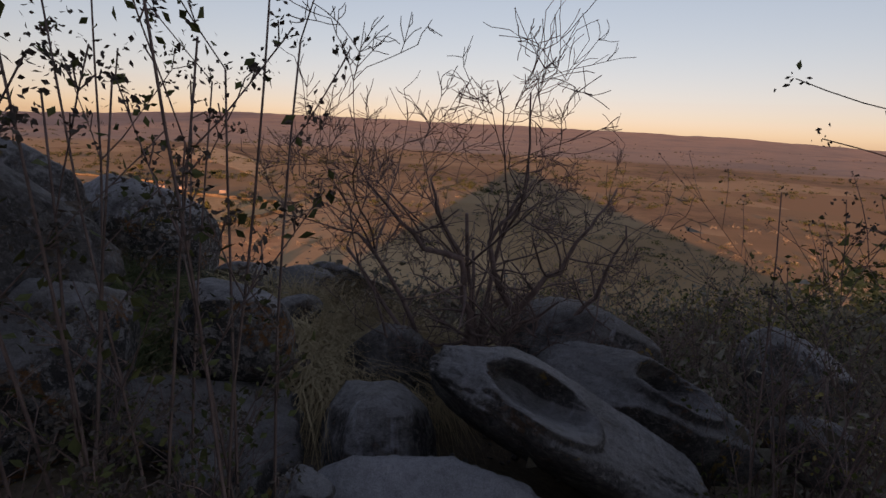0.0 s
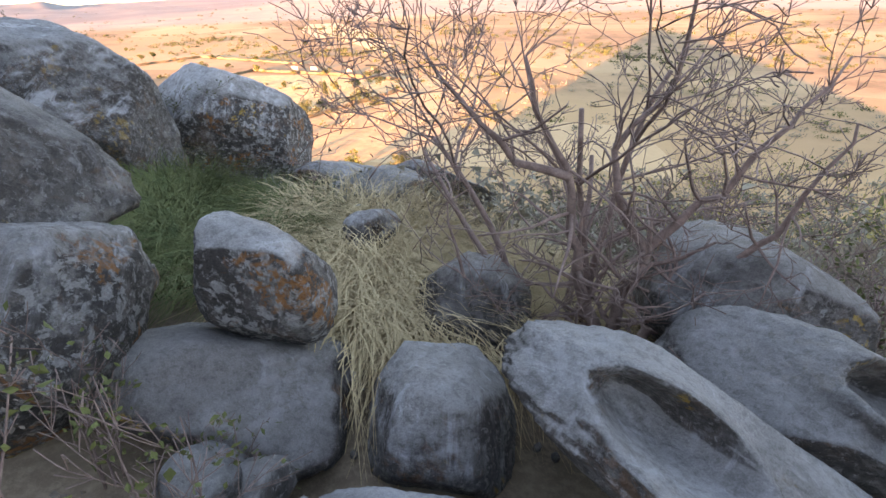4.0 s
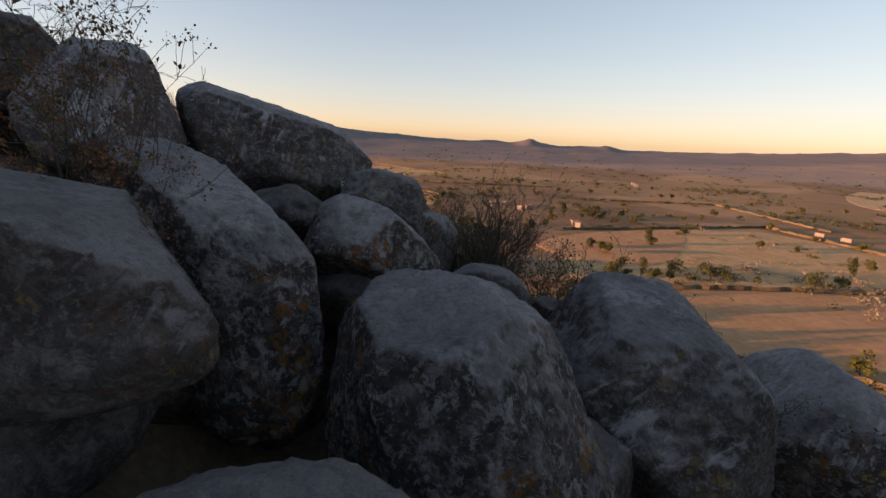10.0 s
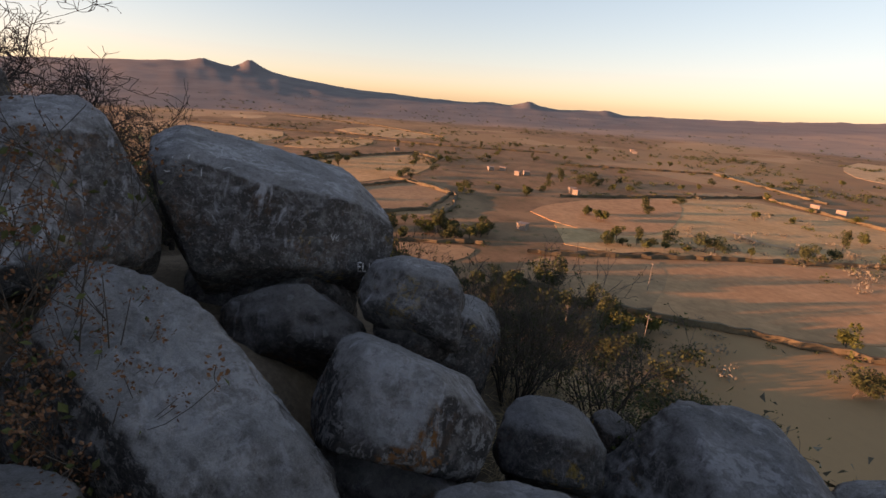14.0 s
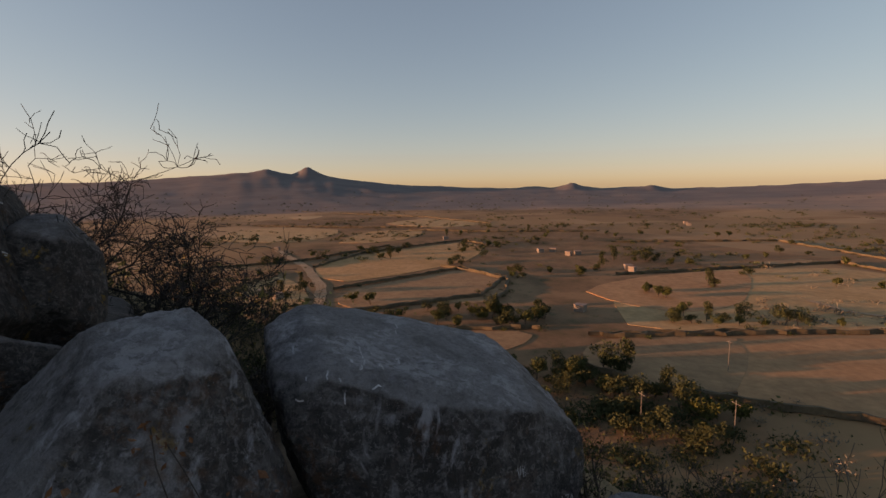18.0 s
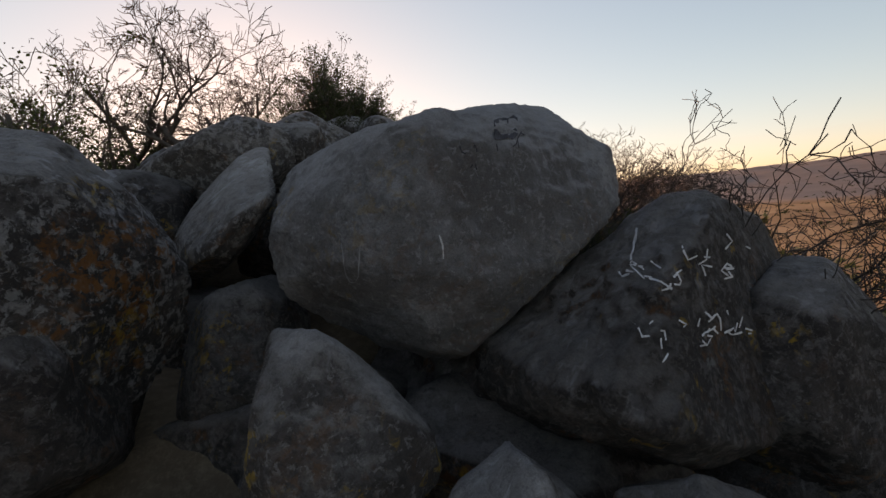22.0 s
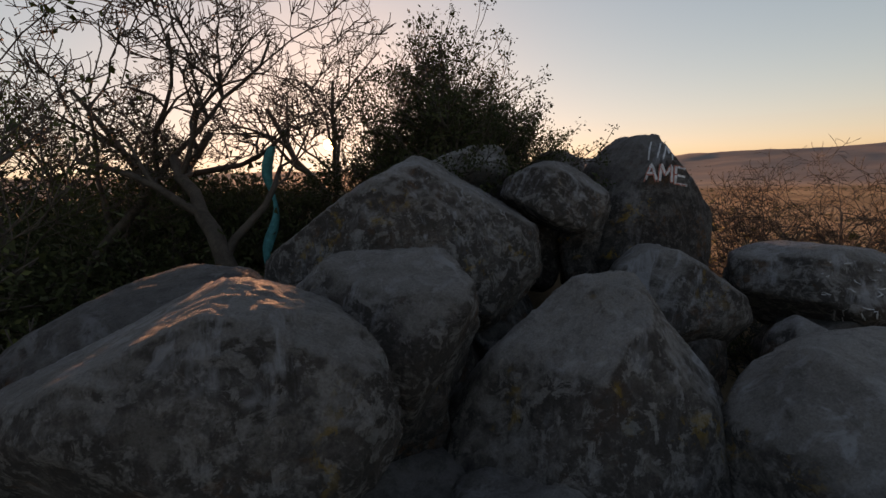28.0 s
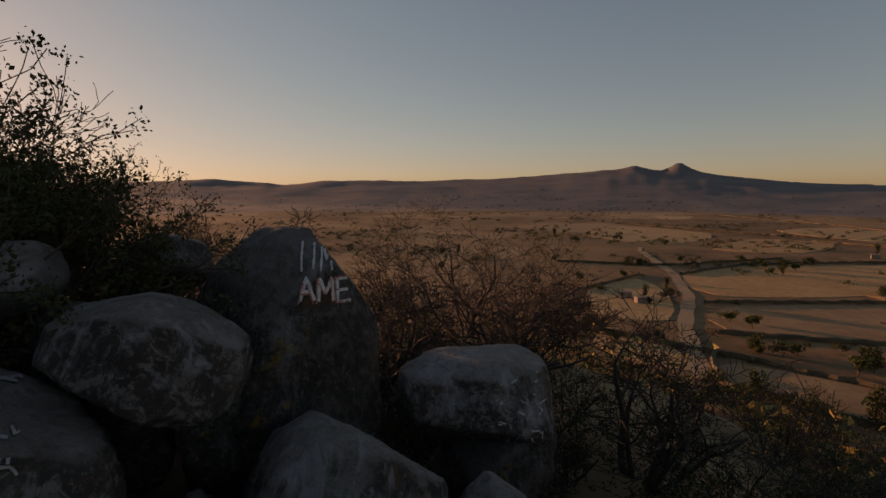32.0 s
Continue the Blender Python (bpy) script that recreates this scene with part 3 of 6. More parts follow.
boulder("boulder", (-3.293, 4.052, -0.829), (0.806, 0.74, 0.646), (-34.3, 43, 28.5), limed, 18, label='tall rounded grey boulder', cuts=[(-0.05, -0.27, 0.96, 0.7), (0.12, -0.96, 0.25, 0.76), (-0.89, -0.39, -0.25, 0.8), (0.7, -0.61, 0.38, 0.77), (0.16, -0.49, -0.85, 0.83), (-0.59, -0.54, 0.6, 0.73), (0.57, -0.13, 0.81, 0.78)], sub=6, square=2.4, rough=0.45, chips=0, soft=40)
boulder("boulder", (-2.027, 1.91, -0.659), (1.165, 0.569, 0.712), (-3.3, 9.9, 42.8), grey, 19, label='very large smooth grey boulder', cuts=[(0.44, -0.1, -0.89, 0.36), (-0.05, -0.74, -0.67, 0.63), (-0.66, 0.18, 0.73, 0.78), (-0, -0.02, 1, 0.76), (0.06, -0.99, 0.12, 0.75), (-0.92, 0.08, 0.39, 0.73), (0.84, -0.52, 0.14, 0.76), (-0, -0.71, -0.71, 0.8), (-0.62, -0.25, 0.74, 0.82), (0.58, -0.12, 0.8, 0.83)], taper=0.44, sub=6, square=3.0, rough=0.45, chips=0, soft=40)
boulder("boulder", (-1.587, 2.255, -1.169), (0.443, 0.358, 0.193), (-26.6, -24.4, 55.3), dark, 20, label='dark broken rock below a large boulder', cuts=[(0.32, -0.22, 0.92, 0.74), (0.08, -0.98, 0.16, 0.75), (-0.8, -0.57, 0.17, 0.8), (0.78, -0.61, 0.16, 0.8), (0.01, -0.7, -0.71, 0.8), (-0.62, -0.21, 0.76, 0.83), (0.64, 0.05, 0.77, 0.76)], rough=0.45, chips=0, soft=40)
boulder("boulder", (-1.35, 2.03, -1.18), (0.19, 0.21, 0.23), (-20, -4, 35), lichen, 21, label='dark stone with yellow lichen')
boulder("boulder", (-1.18, 4.50, -1.49), (0.43, 0.33, 0.22), (-20, 1, 33), dark, 22, label='dark rock in dry grass', sub=4)
boulder("boulder", (-0.83, 3.64, -1.36), (0.19, 0.17, 0.14), (-20, 1, 33), dark, 23, label='dark stone in dry grass', sub=4)
boulder("boulder", (-3.017, 2.72, -0.586), (0.576, 0.605, 0.689), (-4.1, -17.9, 74.8), rust, 25, label='rounded dark boulder with orange lichen', cuts=[(0.11, -0.19, 0.97, 0.73), (-0.1, -0.96, 0.26, 0.77), (-0.74, -0.65, 0.17, 0.81), (0.74, -0.65, 0.19, 0.8), (-0.01, -0.67, -0.74, 0.81), (-0.71, -0.32, 0.63, 0.84), (0.56, -0.03, 0.83, 0.88)], taper=0.15, sub=6, rough=0.45, chips=0, soft=40)
boulder("boulder", (-3.172, 1.134, 0.214), (0.807, 0.359, 0.468), (-65.9, 1, 66.5), grey, 26, label='large grey boulder with a broken face', cuts=[(0.37, -0.81, 0.46, 0.62), (0.07, -0.37, 0.93, 0.63), (0.17, -0.94, 0.29, 0.75), (-0.81, -0.57, 0.14, 0.8), (0.82, -0.55, 0.13, 0.79), (0.07, -0.44, -0.89, 0.86), (-0.61, -0.2, 0.77, 0.83), (0.92, -0.09, 0.39, 0.74)], taper=0.38, sub=6, rough=0.45, chips=0, soft=40)
boulder("boulder", (-3.977, 1.521, -0.11), (0.993, 0.343, 0.581), (-3.9, 13.9, 38.3), rust, 27, label='tall leaning boulder stained with orange lichen', cuts=[(0.12, -0.01, 0.99, 0.58), (0.35, -0.93, -0.09, 0.7), (-0, -0.15, 0.99, 0.76), (0.14, -0.96, 0.23, 0.76), (-0.86, -0.43, 0.25, 0.75), (0.79, -0.59, 0.15, 0.8), (0.01, -0.69, -0.73, 0.8), (-0.49, -0.07, 0.87, 0.83), (0.61, -0.2, 0.76, 0.83)], taper=0.2, sub=6, rough=0.45, chips=0, soft=40)
boulder("boulder", (-3.909, 2.493, -0.02), (0.411, 0.366, 0.269), (-19.6, 13.7, 56), rust, 28, label='rounded dark boulder with orange spots', cuts=[(-0, 0.17, 0.98, 0.79), (-0.14, -0.9, 0.4, 0.79), (-0.89, -0.45, -0.05, 0.75), (0.78, -0.6, 0.15, 0.8), (0.21, -0.48, -0.85, 0.65), (-0.75, -0.41, 0.52, 0.91), (0.64, -0.01, 0.77, 0.82)], taper=0.03, rough=0.45, chips=0, soft=40)
ROCK["slab8"] = boulder("boulder", (-5.477, 2.074, 0.372), (0.781, 0.586, 0.554), (-2.5, 6.9, 88), limed, 29, label='big angular boulder with scratched writing', cuts=[(0.3, 0, 0.95, 0.74), (0.2, -0.1, 0.97, 0.44), (-0.98, -0.08, -0.16, 0.71), (0.66, -0.11, 0.75, 0.64), (0, -0.15, 0.99, 0.76), (-0.16, -0.91, 0.39, 0.77), (-0.93, -0.19, -0.3, 0.67), (0.61, -0.75, 0.24, 0.83), (0.13, -0.59, -0.8, 0.82), (-0.71, -0.16, 0.68, 0.83)], sub=6, square=4.0, rough=0.45, chips=0, soft=40)
boulder("boulder", (-4.647, 2.797, 0.146), (0.329, 0.299, 0.253), (-19.8, 19.9, 74.8), limed, 30, label='small blocky grey boulder', cuts=[(-0.14, -0.26, 0.96, 0.76), (-0.33, -0.94, 0.02, 0.75), (-0.17, -0.17, 0.97, 0.76), (-0.01, -0.98, 0.18, 0.75), (-0.78, -0.61, 0.14, 0.8), (0.92, -0.33, 0.2, 0.71), (-0.18, -0.55, -0.81, 0.8), (-0.53, -0.11, 0.84, 0.83), (0.77, -0.15, 0.62, 0.8)], rough=0.45, chips=0, soft=40)
boulder("boulder", (-4.686, 3.077, -0.197), (0.269, 0.286, 0.299), (-15.4, 9.4, 59.4), grey, 31, label='grey boulder behind a blocky one', cuts=[(-0.01, -0.16, 0.99, 0.76), (0.09, -0.98, 0.17, 0.75), (-0.8, -0.57, 0.17, 0.8), (0.81, -0.57, 0.13, 0.8), (0.01, -0.7, -0.72, 0.8), (-0.61, -0.2, 0.77, 0.83), (0.62, -0.26, 0.74, 0.84)], rough=0.45, chips=0, soft=40)
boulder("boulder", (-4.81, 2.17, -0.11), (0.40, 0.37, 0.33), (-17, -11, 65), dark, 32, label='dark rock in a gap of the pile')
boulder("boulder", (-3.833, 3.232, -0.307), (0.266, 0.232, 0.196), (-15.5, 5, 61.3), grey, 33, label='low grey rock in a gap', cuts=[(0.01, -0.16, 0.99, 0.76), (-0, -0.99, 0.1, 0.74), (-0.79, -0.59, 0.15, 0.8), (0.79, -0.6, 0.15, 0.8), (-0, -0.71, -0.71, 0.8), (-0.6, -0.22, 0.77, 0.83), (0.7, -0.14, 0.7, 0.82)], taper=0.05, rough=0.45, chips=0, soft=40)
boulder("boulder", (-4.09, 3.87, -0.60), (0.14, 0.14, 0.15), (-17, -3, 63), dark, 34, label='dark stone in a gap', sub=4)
boulder("boulder", (-5.141, 0.969, 0.754), (0.554, 0.441, 0.428), (-11.2, 8.3, 41.4), limed, 35, label='upright grey boulder with a whitish top', cuts=[(-0, -0.15, 0.99, 0.8), (-0.27, -0.92, 0.27, 0.57), (0.05, -0.16, 0.99, 0.5), (-0.06, -1, 0.08, 0.73), (-0.76, -0.64, 0.1, 0.81), (0.81, -0.57, 0.15, 0.8), (-0.38, -0.68, -0.63, 0.73), (-0.76, 0.14, 0.64, 0.8), (0.61, -0.2, 0.76, 0.83)], taper=0.58, sub=6, square=3.6, rough=0.45, chips=0, soft=40)
ROCK["graf"] = boulder("boulder", (-6.86, -0.363, 1.121), (0.482, 1.412, 0.588), (-18.4, 12.3, 101.4), dark, 37, label='dark boulder with white scrawled paint marks', cuts=[(0.05, -0.22, 0.97, 0.8), (-0.11, -0.99, -0.08, 0.66), (0.16, -0.12, 0.98, 0.75), (0.01, -0.99, 0.12, 0.74), (-0.73, -0.66, 0.14, 0.8), (0.77, -0.62, 0.14, 0.79), (0.07, -0.89, -0.44, 0.85), (-0.61, -0.2, 0.76, 0.83), (0.67, 0.07, 0.74, 0.77)], taper=0.53, sub=6, rough=0.45, chips=0, soft=40)
ROCK["pale"] = boulder("boulder", (-5.651, -0.907, 1.686), (0.764, 0.668, 0.539), (-1.6, -1.7, 115.1), pale_rock, 38, label='huge pale smooth boulder with faint white marks', cuts=[(0.06, -0.99, 0.11, 0.85), (-0.54, 0.1, -0.84, 0.78), (0.64, 0.27, -0.72, 0.72), (-0.08, -0.14, 0.99, 0.65), (-0.22, -0.77, 0.6, 0.79), (-0.86, -0.5, -0.12, 0.89), (0.79, -0.59, 0.14, 0.8), (-0.11, -0.84, -0.53, 0.87), (-0.52, -0.19, 0.83, 0.86), (0.54, -0.18, 0.82, 0.78)], taper=0.02, sub=6, square=2.5, rough=0.45, chips=0, soft=40)
boulder("boulder", (-3.95, -1.208, 1.648), (0.725, 0.481, 0.554), (14.2, 21.3, 172.5), rust, 39, label='large boulder covered with orange and white lichen', cuts=[(0.76, -0.61, 0.2, 0.8), (-0.05, -0.14, 0.99, 0.77), (0.07, -0.98, 0.2, 0.76), (-1, -0.07, 0.04, 0.77), (0.95, -0.3, -0.05, 0.75), (0.02, -0.7, -0.71, 0.81), (-0.46, -0.11, 0.88, 0.62), (0.76, -0.08, 0.65, 0.87)], taper=0.24, sub=6, rough=0.45, chips=0, soft=40)
boulder("boulder", (-4.856, -0.507, 1.061), (0.351, 0.274, 0.392), (40.4, 46.7, 139.8), grey, 40, label='angular grey rock wedged between boulders', cuts=[(-0.87, -0.45, -0.19, 0.46), (-0.05, -0.22, 0.97, 0.77), (-0.37, -0.87, 0.32, 0.78), (-0.79, -0.59, 0.15, 0.8), (0.98, -0.21, 0.02, 0.73), (-0, -0.71, -0.71, 0.8), (-0.57, -0.27, 0.77, 0.83), (0.57, -0.3, 0.77, 0.84)], taper=0.06, rough=0.45, chips=0, soft=40)
boulder("boulder", (-5.241, 0.016, 0.878), (0.227, 0.263, 0.256), (-13.9, 15.6, 141.2), limed, 41, label='pointed blue-grey rock with white streaks', cuts=[(0.28, 0.12, 0.95, 0.76), (-0.04, -0.98, 0.17, 0.75), (-0.77, -0.62, 0.16, 0.8), (0.79, -0.59, 0.15, 0.8), (-0.01, -0.7, -0.71, 0.8), (-0.72, -0.31, 0.62, 0.82), (0.56, -0.25, 0.79, 0.84)], taper=0.3, rough=0.45, chips=0, soft=40)
boulder("boulder", (-4.858, -1.54, 1.087), (0.3, 0.388, 0.489), (-22, 4.6, 164.7), grey, 42, label='smooth grey rock in a cleft', cuts=[(-0.22, -0.16, 0.96, 0.71), (0.09, -0.99, 0.14, 0.75), (-0.81, -0.56, 0.17, 0.8), (0.8, -0.58, 0.15, 0.8), (0.01, -0.7, -0.71, 0.8), (-0.52, -0.31, 0.8, 0.84), (0.37, -0.3, 0.88, 0.78)], rough=0.45, chips=0, soft=40)
boulder("boulder", (-5.64, 0.30, 0.83), (0.24, 0.22, 0.20), (-7, 15, 136), dark, 43, label='dark rock in a cleft')
boulder("boulder", (-5.855, 0.712, 0.822), (0.189, 0.187, 0.161), (-28.3, 10.1, 111.1), limed, 431, label='grey rock with white streaks', cuts=[(0.05, -0.29, 0.96, 0.78), (0.07, -0.99, 0.15, 0.75), (-0.8, -0.58, 0.16, 0.8), (0.79, -0.59, 0.16, 0.8), (0.01, -0.7, -0.71, 0.8), (-0.76, -0.21, 0.62, 0.82), (0.63, -0.16, 0.76, 0.81)], taper=0.15, sub=4, rough=0.45, chips=0, soft=40)
boulder("boulder", (-6.545, 0.131, 1.071), (0.298, 0.371, 0.427), (-11, 3.7, 105.8), dark, 44, label='reddish dark boulder with scratched writing', cuts=[(-0.02, -0.22, 0.97, 0.77), (0.01, -0.99, 0.11, 0.74), (-0.79, -0.59, 0.15, 0.8), (0.79, -0.59, 0.15, 0.8), (0, -0.71, -0.71, 0.8), (-0.61, -0.2, 0.76, 0.83), (0.58, -0.11, 0.81, 0.82)], taper=0.09, rough=0.45, chips=0, soft=40)
boulder("boulder", (-4.878, -1.812, 1.825), (0.145, 0.489, 0.38), (31.9, 40.9, 186.9), brightened_rock, 46, label='long leaning grey boulder', cuts=[(0.18, -0.97, 0.17, 0.68), (0.38, 0.17, 0.91, 0.82), (0.17, -0.86, -0.47, 0.63), (-0.77, -0.62, 0.13, 0.8), (0.67, -0.72, 0.2, 0.78), (-0.36, -0.62, -0.69, 0.77), (-0.61, -0.35, 0.71, 0.85), (0.77, -0.12, 0.63, 0.84)], taper=0.02, rough=0.45, chips=0, soft=40)
boulder("boulder", (-4.48, -2.40, 1.67), (0.34, 0.40, 0.46), (-4, 21, 173), dark, 47, label='dark boulder in a cleft')
boulder("boulder", (-4.877, -2.524, 2.162), (0.608, 0.291, 0.292), (-14.1, -10.3, 139.7), brightened_rock, 48, label='overhanging pitted boulder with a whitish top', cuts=[(-0.07, -0.79, -0.61, 0.67), (-0.33, -0.42, 0.85, 0.45), (-0.09, -0.96, 0.28, 0.78), (-0.6, -0.78, 0.16, 0.72), (0.81, -0.58, 0.1, 0.84), (-0.02, -0.72, -0.69, 0.8), (-0.63, -0.16, 0.76, 0.83), (0.64, 0.05, 0.76, 0.87)], sub=6, rough=0.45, chips=0, soft=40)
boulder("boulder", (-5.419, -2.591, 2.235), (0.287, 0.255, 0.253), (-12.8, 7.7, 141.6), brightened_rock, 49, label='blocky grey rock behind an overhanging one', cuts=[(-0.04, -0.57, 0.82, 0.78), (-0.22, -0.95, 0.22, 0.75), (-0.32, 0.25, 0.91, 0.8), (-0.13, -0.98, 0.14, 0.76), (-0.82, -0.52, 0.24, 0.78), (0.97, -0.03, -0.25, 0.76), (-0, -0.71, -0.71, 0.8), (-0.69, -0.19, 0.7, 0.85), (0.67, 0.51, 0.54, 0.84)], rough=0.45, chips=0, soft=40)
ROCK["bigb"] = boulder("boulder", (-5.759, -3.575, 2.283), (0.712, 0.497, 0.465), (-4.1, -6, 140.3), brightened_rock, 50, label='big pointed boulder with scratched writing', cuts=[(0.73, 0, 0.68, 0.69), (-0.54, -0.18, 0.82, 0.42), (0.02, -0.19, 0.98, 0.76), (-0.25, -0.95, 0.2, 0.79), (-0.84, -0.52, 0.13, 0.8), (0.74, -0.65, 0.17, 0.81), (0.01, -0.64, -0.77, 0.81), (-0.61, -0.2, 0.76, 0.83), (0.58, -0.23, 0.78, 0.82)], taper=0.02, sub=6, rough=0.45, chips=0, soft=40)
boulder("boulder", (-6.398, -4.125, 2.643), (0.296, 0.28, 0.152), (-7.2, -21.4, 143.5), pale_rock, 51, label='flat tilted rock on the ridge', cuts=[(0.14, -0.3, 0.94, 0.74), (0.02, -0.99, 0.11, 0.73), (-0.79, -0.6, 0.15, 0.8), (0.78, -0.6, 0.15, 0.8), (-0, -0.71, -0.71, 0.8), (-0.6, -0.23, 0.77, 0.82), (0.59, -0.22, 0.77, 0.84)], rough=0.45, chips=0, soft=40)
boulder("boulder", (-6.305, -4.99, 2.628), (0.296, 0.3, 0.16), (-13.2, -1, 142.2), grey, 511, label='low grey rock on the ridge', cuts=[(0.03, -0.16, 0.99, 0.76), (-0.03, -0.99, 0.11, 0.75), (-0.83, -0.54, 0.13, 0.79), (0.79, -0.59, 0.15, 0.8), (-0, -0.71, -0.71, 0.8), (-0.61, -0.21, 0.76, 0.83), (0.61, -0.21, 0.77, 0.83)], rough=0.45, chips=0, soft=40)
boulder("boulder", (-7.167, -4.257, 2.615), (0.235, 0.269, 0.148), (-11.4, -8.2, 145.3), grey, 512, label='low grey rock on the ridge', cuts=[(-0.13, -0.2, 0.97, 0.79), (-0.06, -0.99, 0.15, 0.75), (-0.8, -0.58, 0.17, 0.8), (0.79, -0.6, 0.16, 0.8), (-0.01, -0.7, -0.71, 0.8), (-0.74, -0.18, 0.65, 0.75), (0.66, -0.18, 0.73, 0.85)], rough=0.45, chips=0, soft=40)
boulder("boulder", (-6.548, -3.38, 2.523), (0.294, 0.242, 0.167), (-6.3, 16.5, 112.9), brightened_rock, 52, label='loaf-shaped smooth grey boulder', cuts=[(-0.62, -0.05, 0.79, 0.8), (-0.18, -0.96, 0.19, 0.76), (-0.79, -0.61, 0.06, 0.77), (0.8, -0.53, 0.28, 0.81), (-0.21, -0.59, -0.78, 0.75), (-0.73, -0.34, 0.59, 0.76), (0.54, 0.05, 0.84, 0.85)], square=2.5, rough=0.45, chips=0, soft=40)
ROCK["ame"] = boulder("boulder", (-7.242, -3.512, 2.265), (0.432, 0.433, 0.563), (-8.1, 10.3, 142.8), dark, 53, label='upright boulder with white painted letters', cuts=[(0.59, -0.8, 0.09, 0.66), (-0.05, -0.06, 1, 0.89), (0, -1, 0.05, 0.74), (-0.8, -0.58, 0.15, 0.8), (0.79, -0.59, 0.15, 0.8), (-0, -0.71, -0.71, 0.8), (-0.56, -0.5, 0.66, 0.85), (0.61, -0.18, 0.77, 0.74)], taper=0.13, rough=0.45, chips=0, soft=40)
boulder("boulder", (-6.818, -2.916, 2.001), (0.333, 0.349, 0.282), (-17.4, 4.7, 113.7), brightened_rock, 54, label='grey boulder with a rusty stain', cuts=[(0.27, 0.31, 0.91, 0.81), (0.03, -0.96, 0.26, 0.74), (-0.86, -0.46, 0.22, 0.77), (0.59, -0.78, 0.22, 0.82), (0.68, -0.21, -0.71, 0.68), (-0.71, -0.46, 0.53, 0.86), (0.41, 0.3, 0.86, 0.75)], rough=0.45, chips=0, soft=40)
ROCK["wr"] = boulder("boulder", (-7.722, -2.761, 1.996), (0.422, 0.311, 0.251), (-12.9, 7.7, 145.4), brightened_rock, 55, label='grey boulder with white scratch marks', cuts=[(-0.01, -0.23, 0.97, 0.77), (0.22, -0.9, 0.38, 0.78), (-0.83, -0.52, 0.18, 0.79), (0.83, -0.55, 0.06, 0.72), (-0.5, -0.3, -0.81, 0.67), (-0.59, -0.31, 0.75, 0.82), (0.62, -0.47, 0.63, 0.88)], rough=0.45, chips=0, soft=40)
boulder("boulder", (-7.01, -3.52, 2.14), (0.28, 0.30, 0.32), (-12, 9, 143), dark, 56, label='dark rock under a loaf-shaped boulder')
boulder("boulder", (-7.129, -2.508, 1.894), (0.128, 0.154, 0.135), (-19.8, 6.5, 138.2), brightened_rock, 57, label='small grey rock in a gap', cuts=[(0.18, -0.24, 0.95, 0.77), (-0.15, -0.92, 0.36, 0.77), (-0.79, -0.6, 0.15, 0.8), (0.79, -0.55, 0.27, 0.81), (0.23, -0.45, -0.86, 0.7), (-0.65, -0.17, 0.74, 0.83), (0.48, -0.15, 0.87, 0.72)], taper=0.19, sub=4, rough=0.45, chips=0, soft=40)
boulder("boulder", (-6.548, -3.122, 1.73), (0.195, 0.31, 0.392), (-27.6, -2.8, 147.1), brightened_rock, 58, label='smooth wedge-shaped rock in a gap', cuts=[(0.6, -0.06, 0.8, 0.7), (0.08, -0.98, 0.16, 0.75), (-0.8, -0.57, 0.17, 0.8), (0.8, -0.58, 0.16, 0.8), (0.01, -0.7, -0.72, 0.8), (-0.66, -0.26, 0.7, 0.84), (0.61, -0.2, 0.76, 0.83)], taper=0.13, rough=0.45, chips=0, soft=40)
boulder("boulder", (-5.934, -2.317, 2.034), (0.385, 0.361, 0.346), (7.7, 6.9, 157.1), brightened_rock, 59, label='grey boulder with lichen on its side', cuts=[(-0.46, -0.25, 0.85, 0.73), (0.24, -0.97, 0.04, 0.76), (-0.05, -0.14, 0.99, 0.77), (0.22, -0.94, 0.27, 0.78), (-0.8, -0.58, 0.16, 0.8), (0.78, -0.62, -0.09, 0.87), (0.22, -0.72, -0.65, 0.77), (-0.61, -0.2, 0.76, 0.83), (0.61, -0.15, 0.78, 0.85)], taper=0.6, sub=6, rough=0.45, chips=0, soft=40)
boulder("boulder", (-6.461, -1.89, 1.817), (0.406, 0.375, 0.369), (18.1, -0.5, 186.9), brightened_rock, 60, label='grey angular boulder of the upper pile', cuts=[(0, -0.3, 0.95, 0.75), (0.02, 0.02, 1, 0.72), (0.01, -1, 0.05, 0.73), (-0.79, -0.59, 0.15, 0.8), (0.79, -0.6, 0.15, 0.8), (0, -0.71, -0.71, 0.8), (-0.63, -0.17, 0.76, 0.82), (0.61, -0.2, 0.76, 0.83)], rough=0.45, chips=0, soft=40)
boulder("boulder", (-5.586, -2.052, 1.748), (0.325, 0.283, 0.291), (-19.6, -2, 174.9), brightened_rock, 62, label='pale flat-topped boulder of the pile', cuts=[(-0, -0.3, 0.95, 0.8), (-0.03, -0.19, 0.98, 0.76), (-0.07, -0.99, 0.16, 0.75), (-0.79, -0.59, 0.15, 0.8), (0.86, -0.51, 0.05, 0.76), (-0.01, -0.7, -0.72, 0.8), (-0.6, -0.11, 0.79, 0.82), (0.34, -0.51, 0.79, 0.87)], taper=0.15, rough=0.45, chips=0, soft=40)
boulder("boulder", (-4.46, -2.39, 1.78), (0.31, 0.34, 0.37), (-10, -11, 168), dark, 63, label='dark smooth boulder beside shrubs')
# next six: fillers added to the gaps, dark in place of the shade
boulder("boulder", (-6.66, -3.86, 2.24), (0.28, 0.31, 0.35), (-10, -1, 137), dark, 90, label='filler rock, dark as the shade in a ridge gap')
boulder("boulder", (-6.24, -3.55, 1.85), (0.27, 0.31, 0.34), (-12, -1, 145), dark, 91, label='filler rock, dark as the shade deep in a gap')
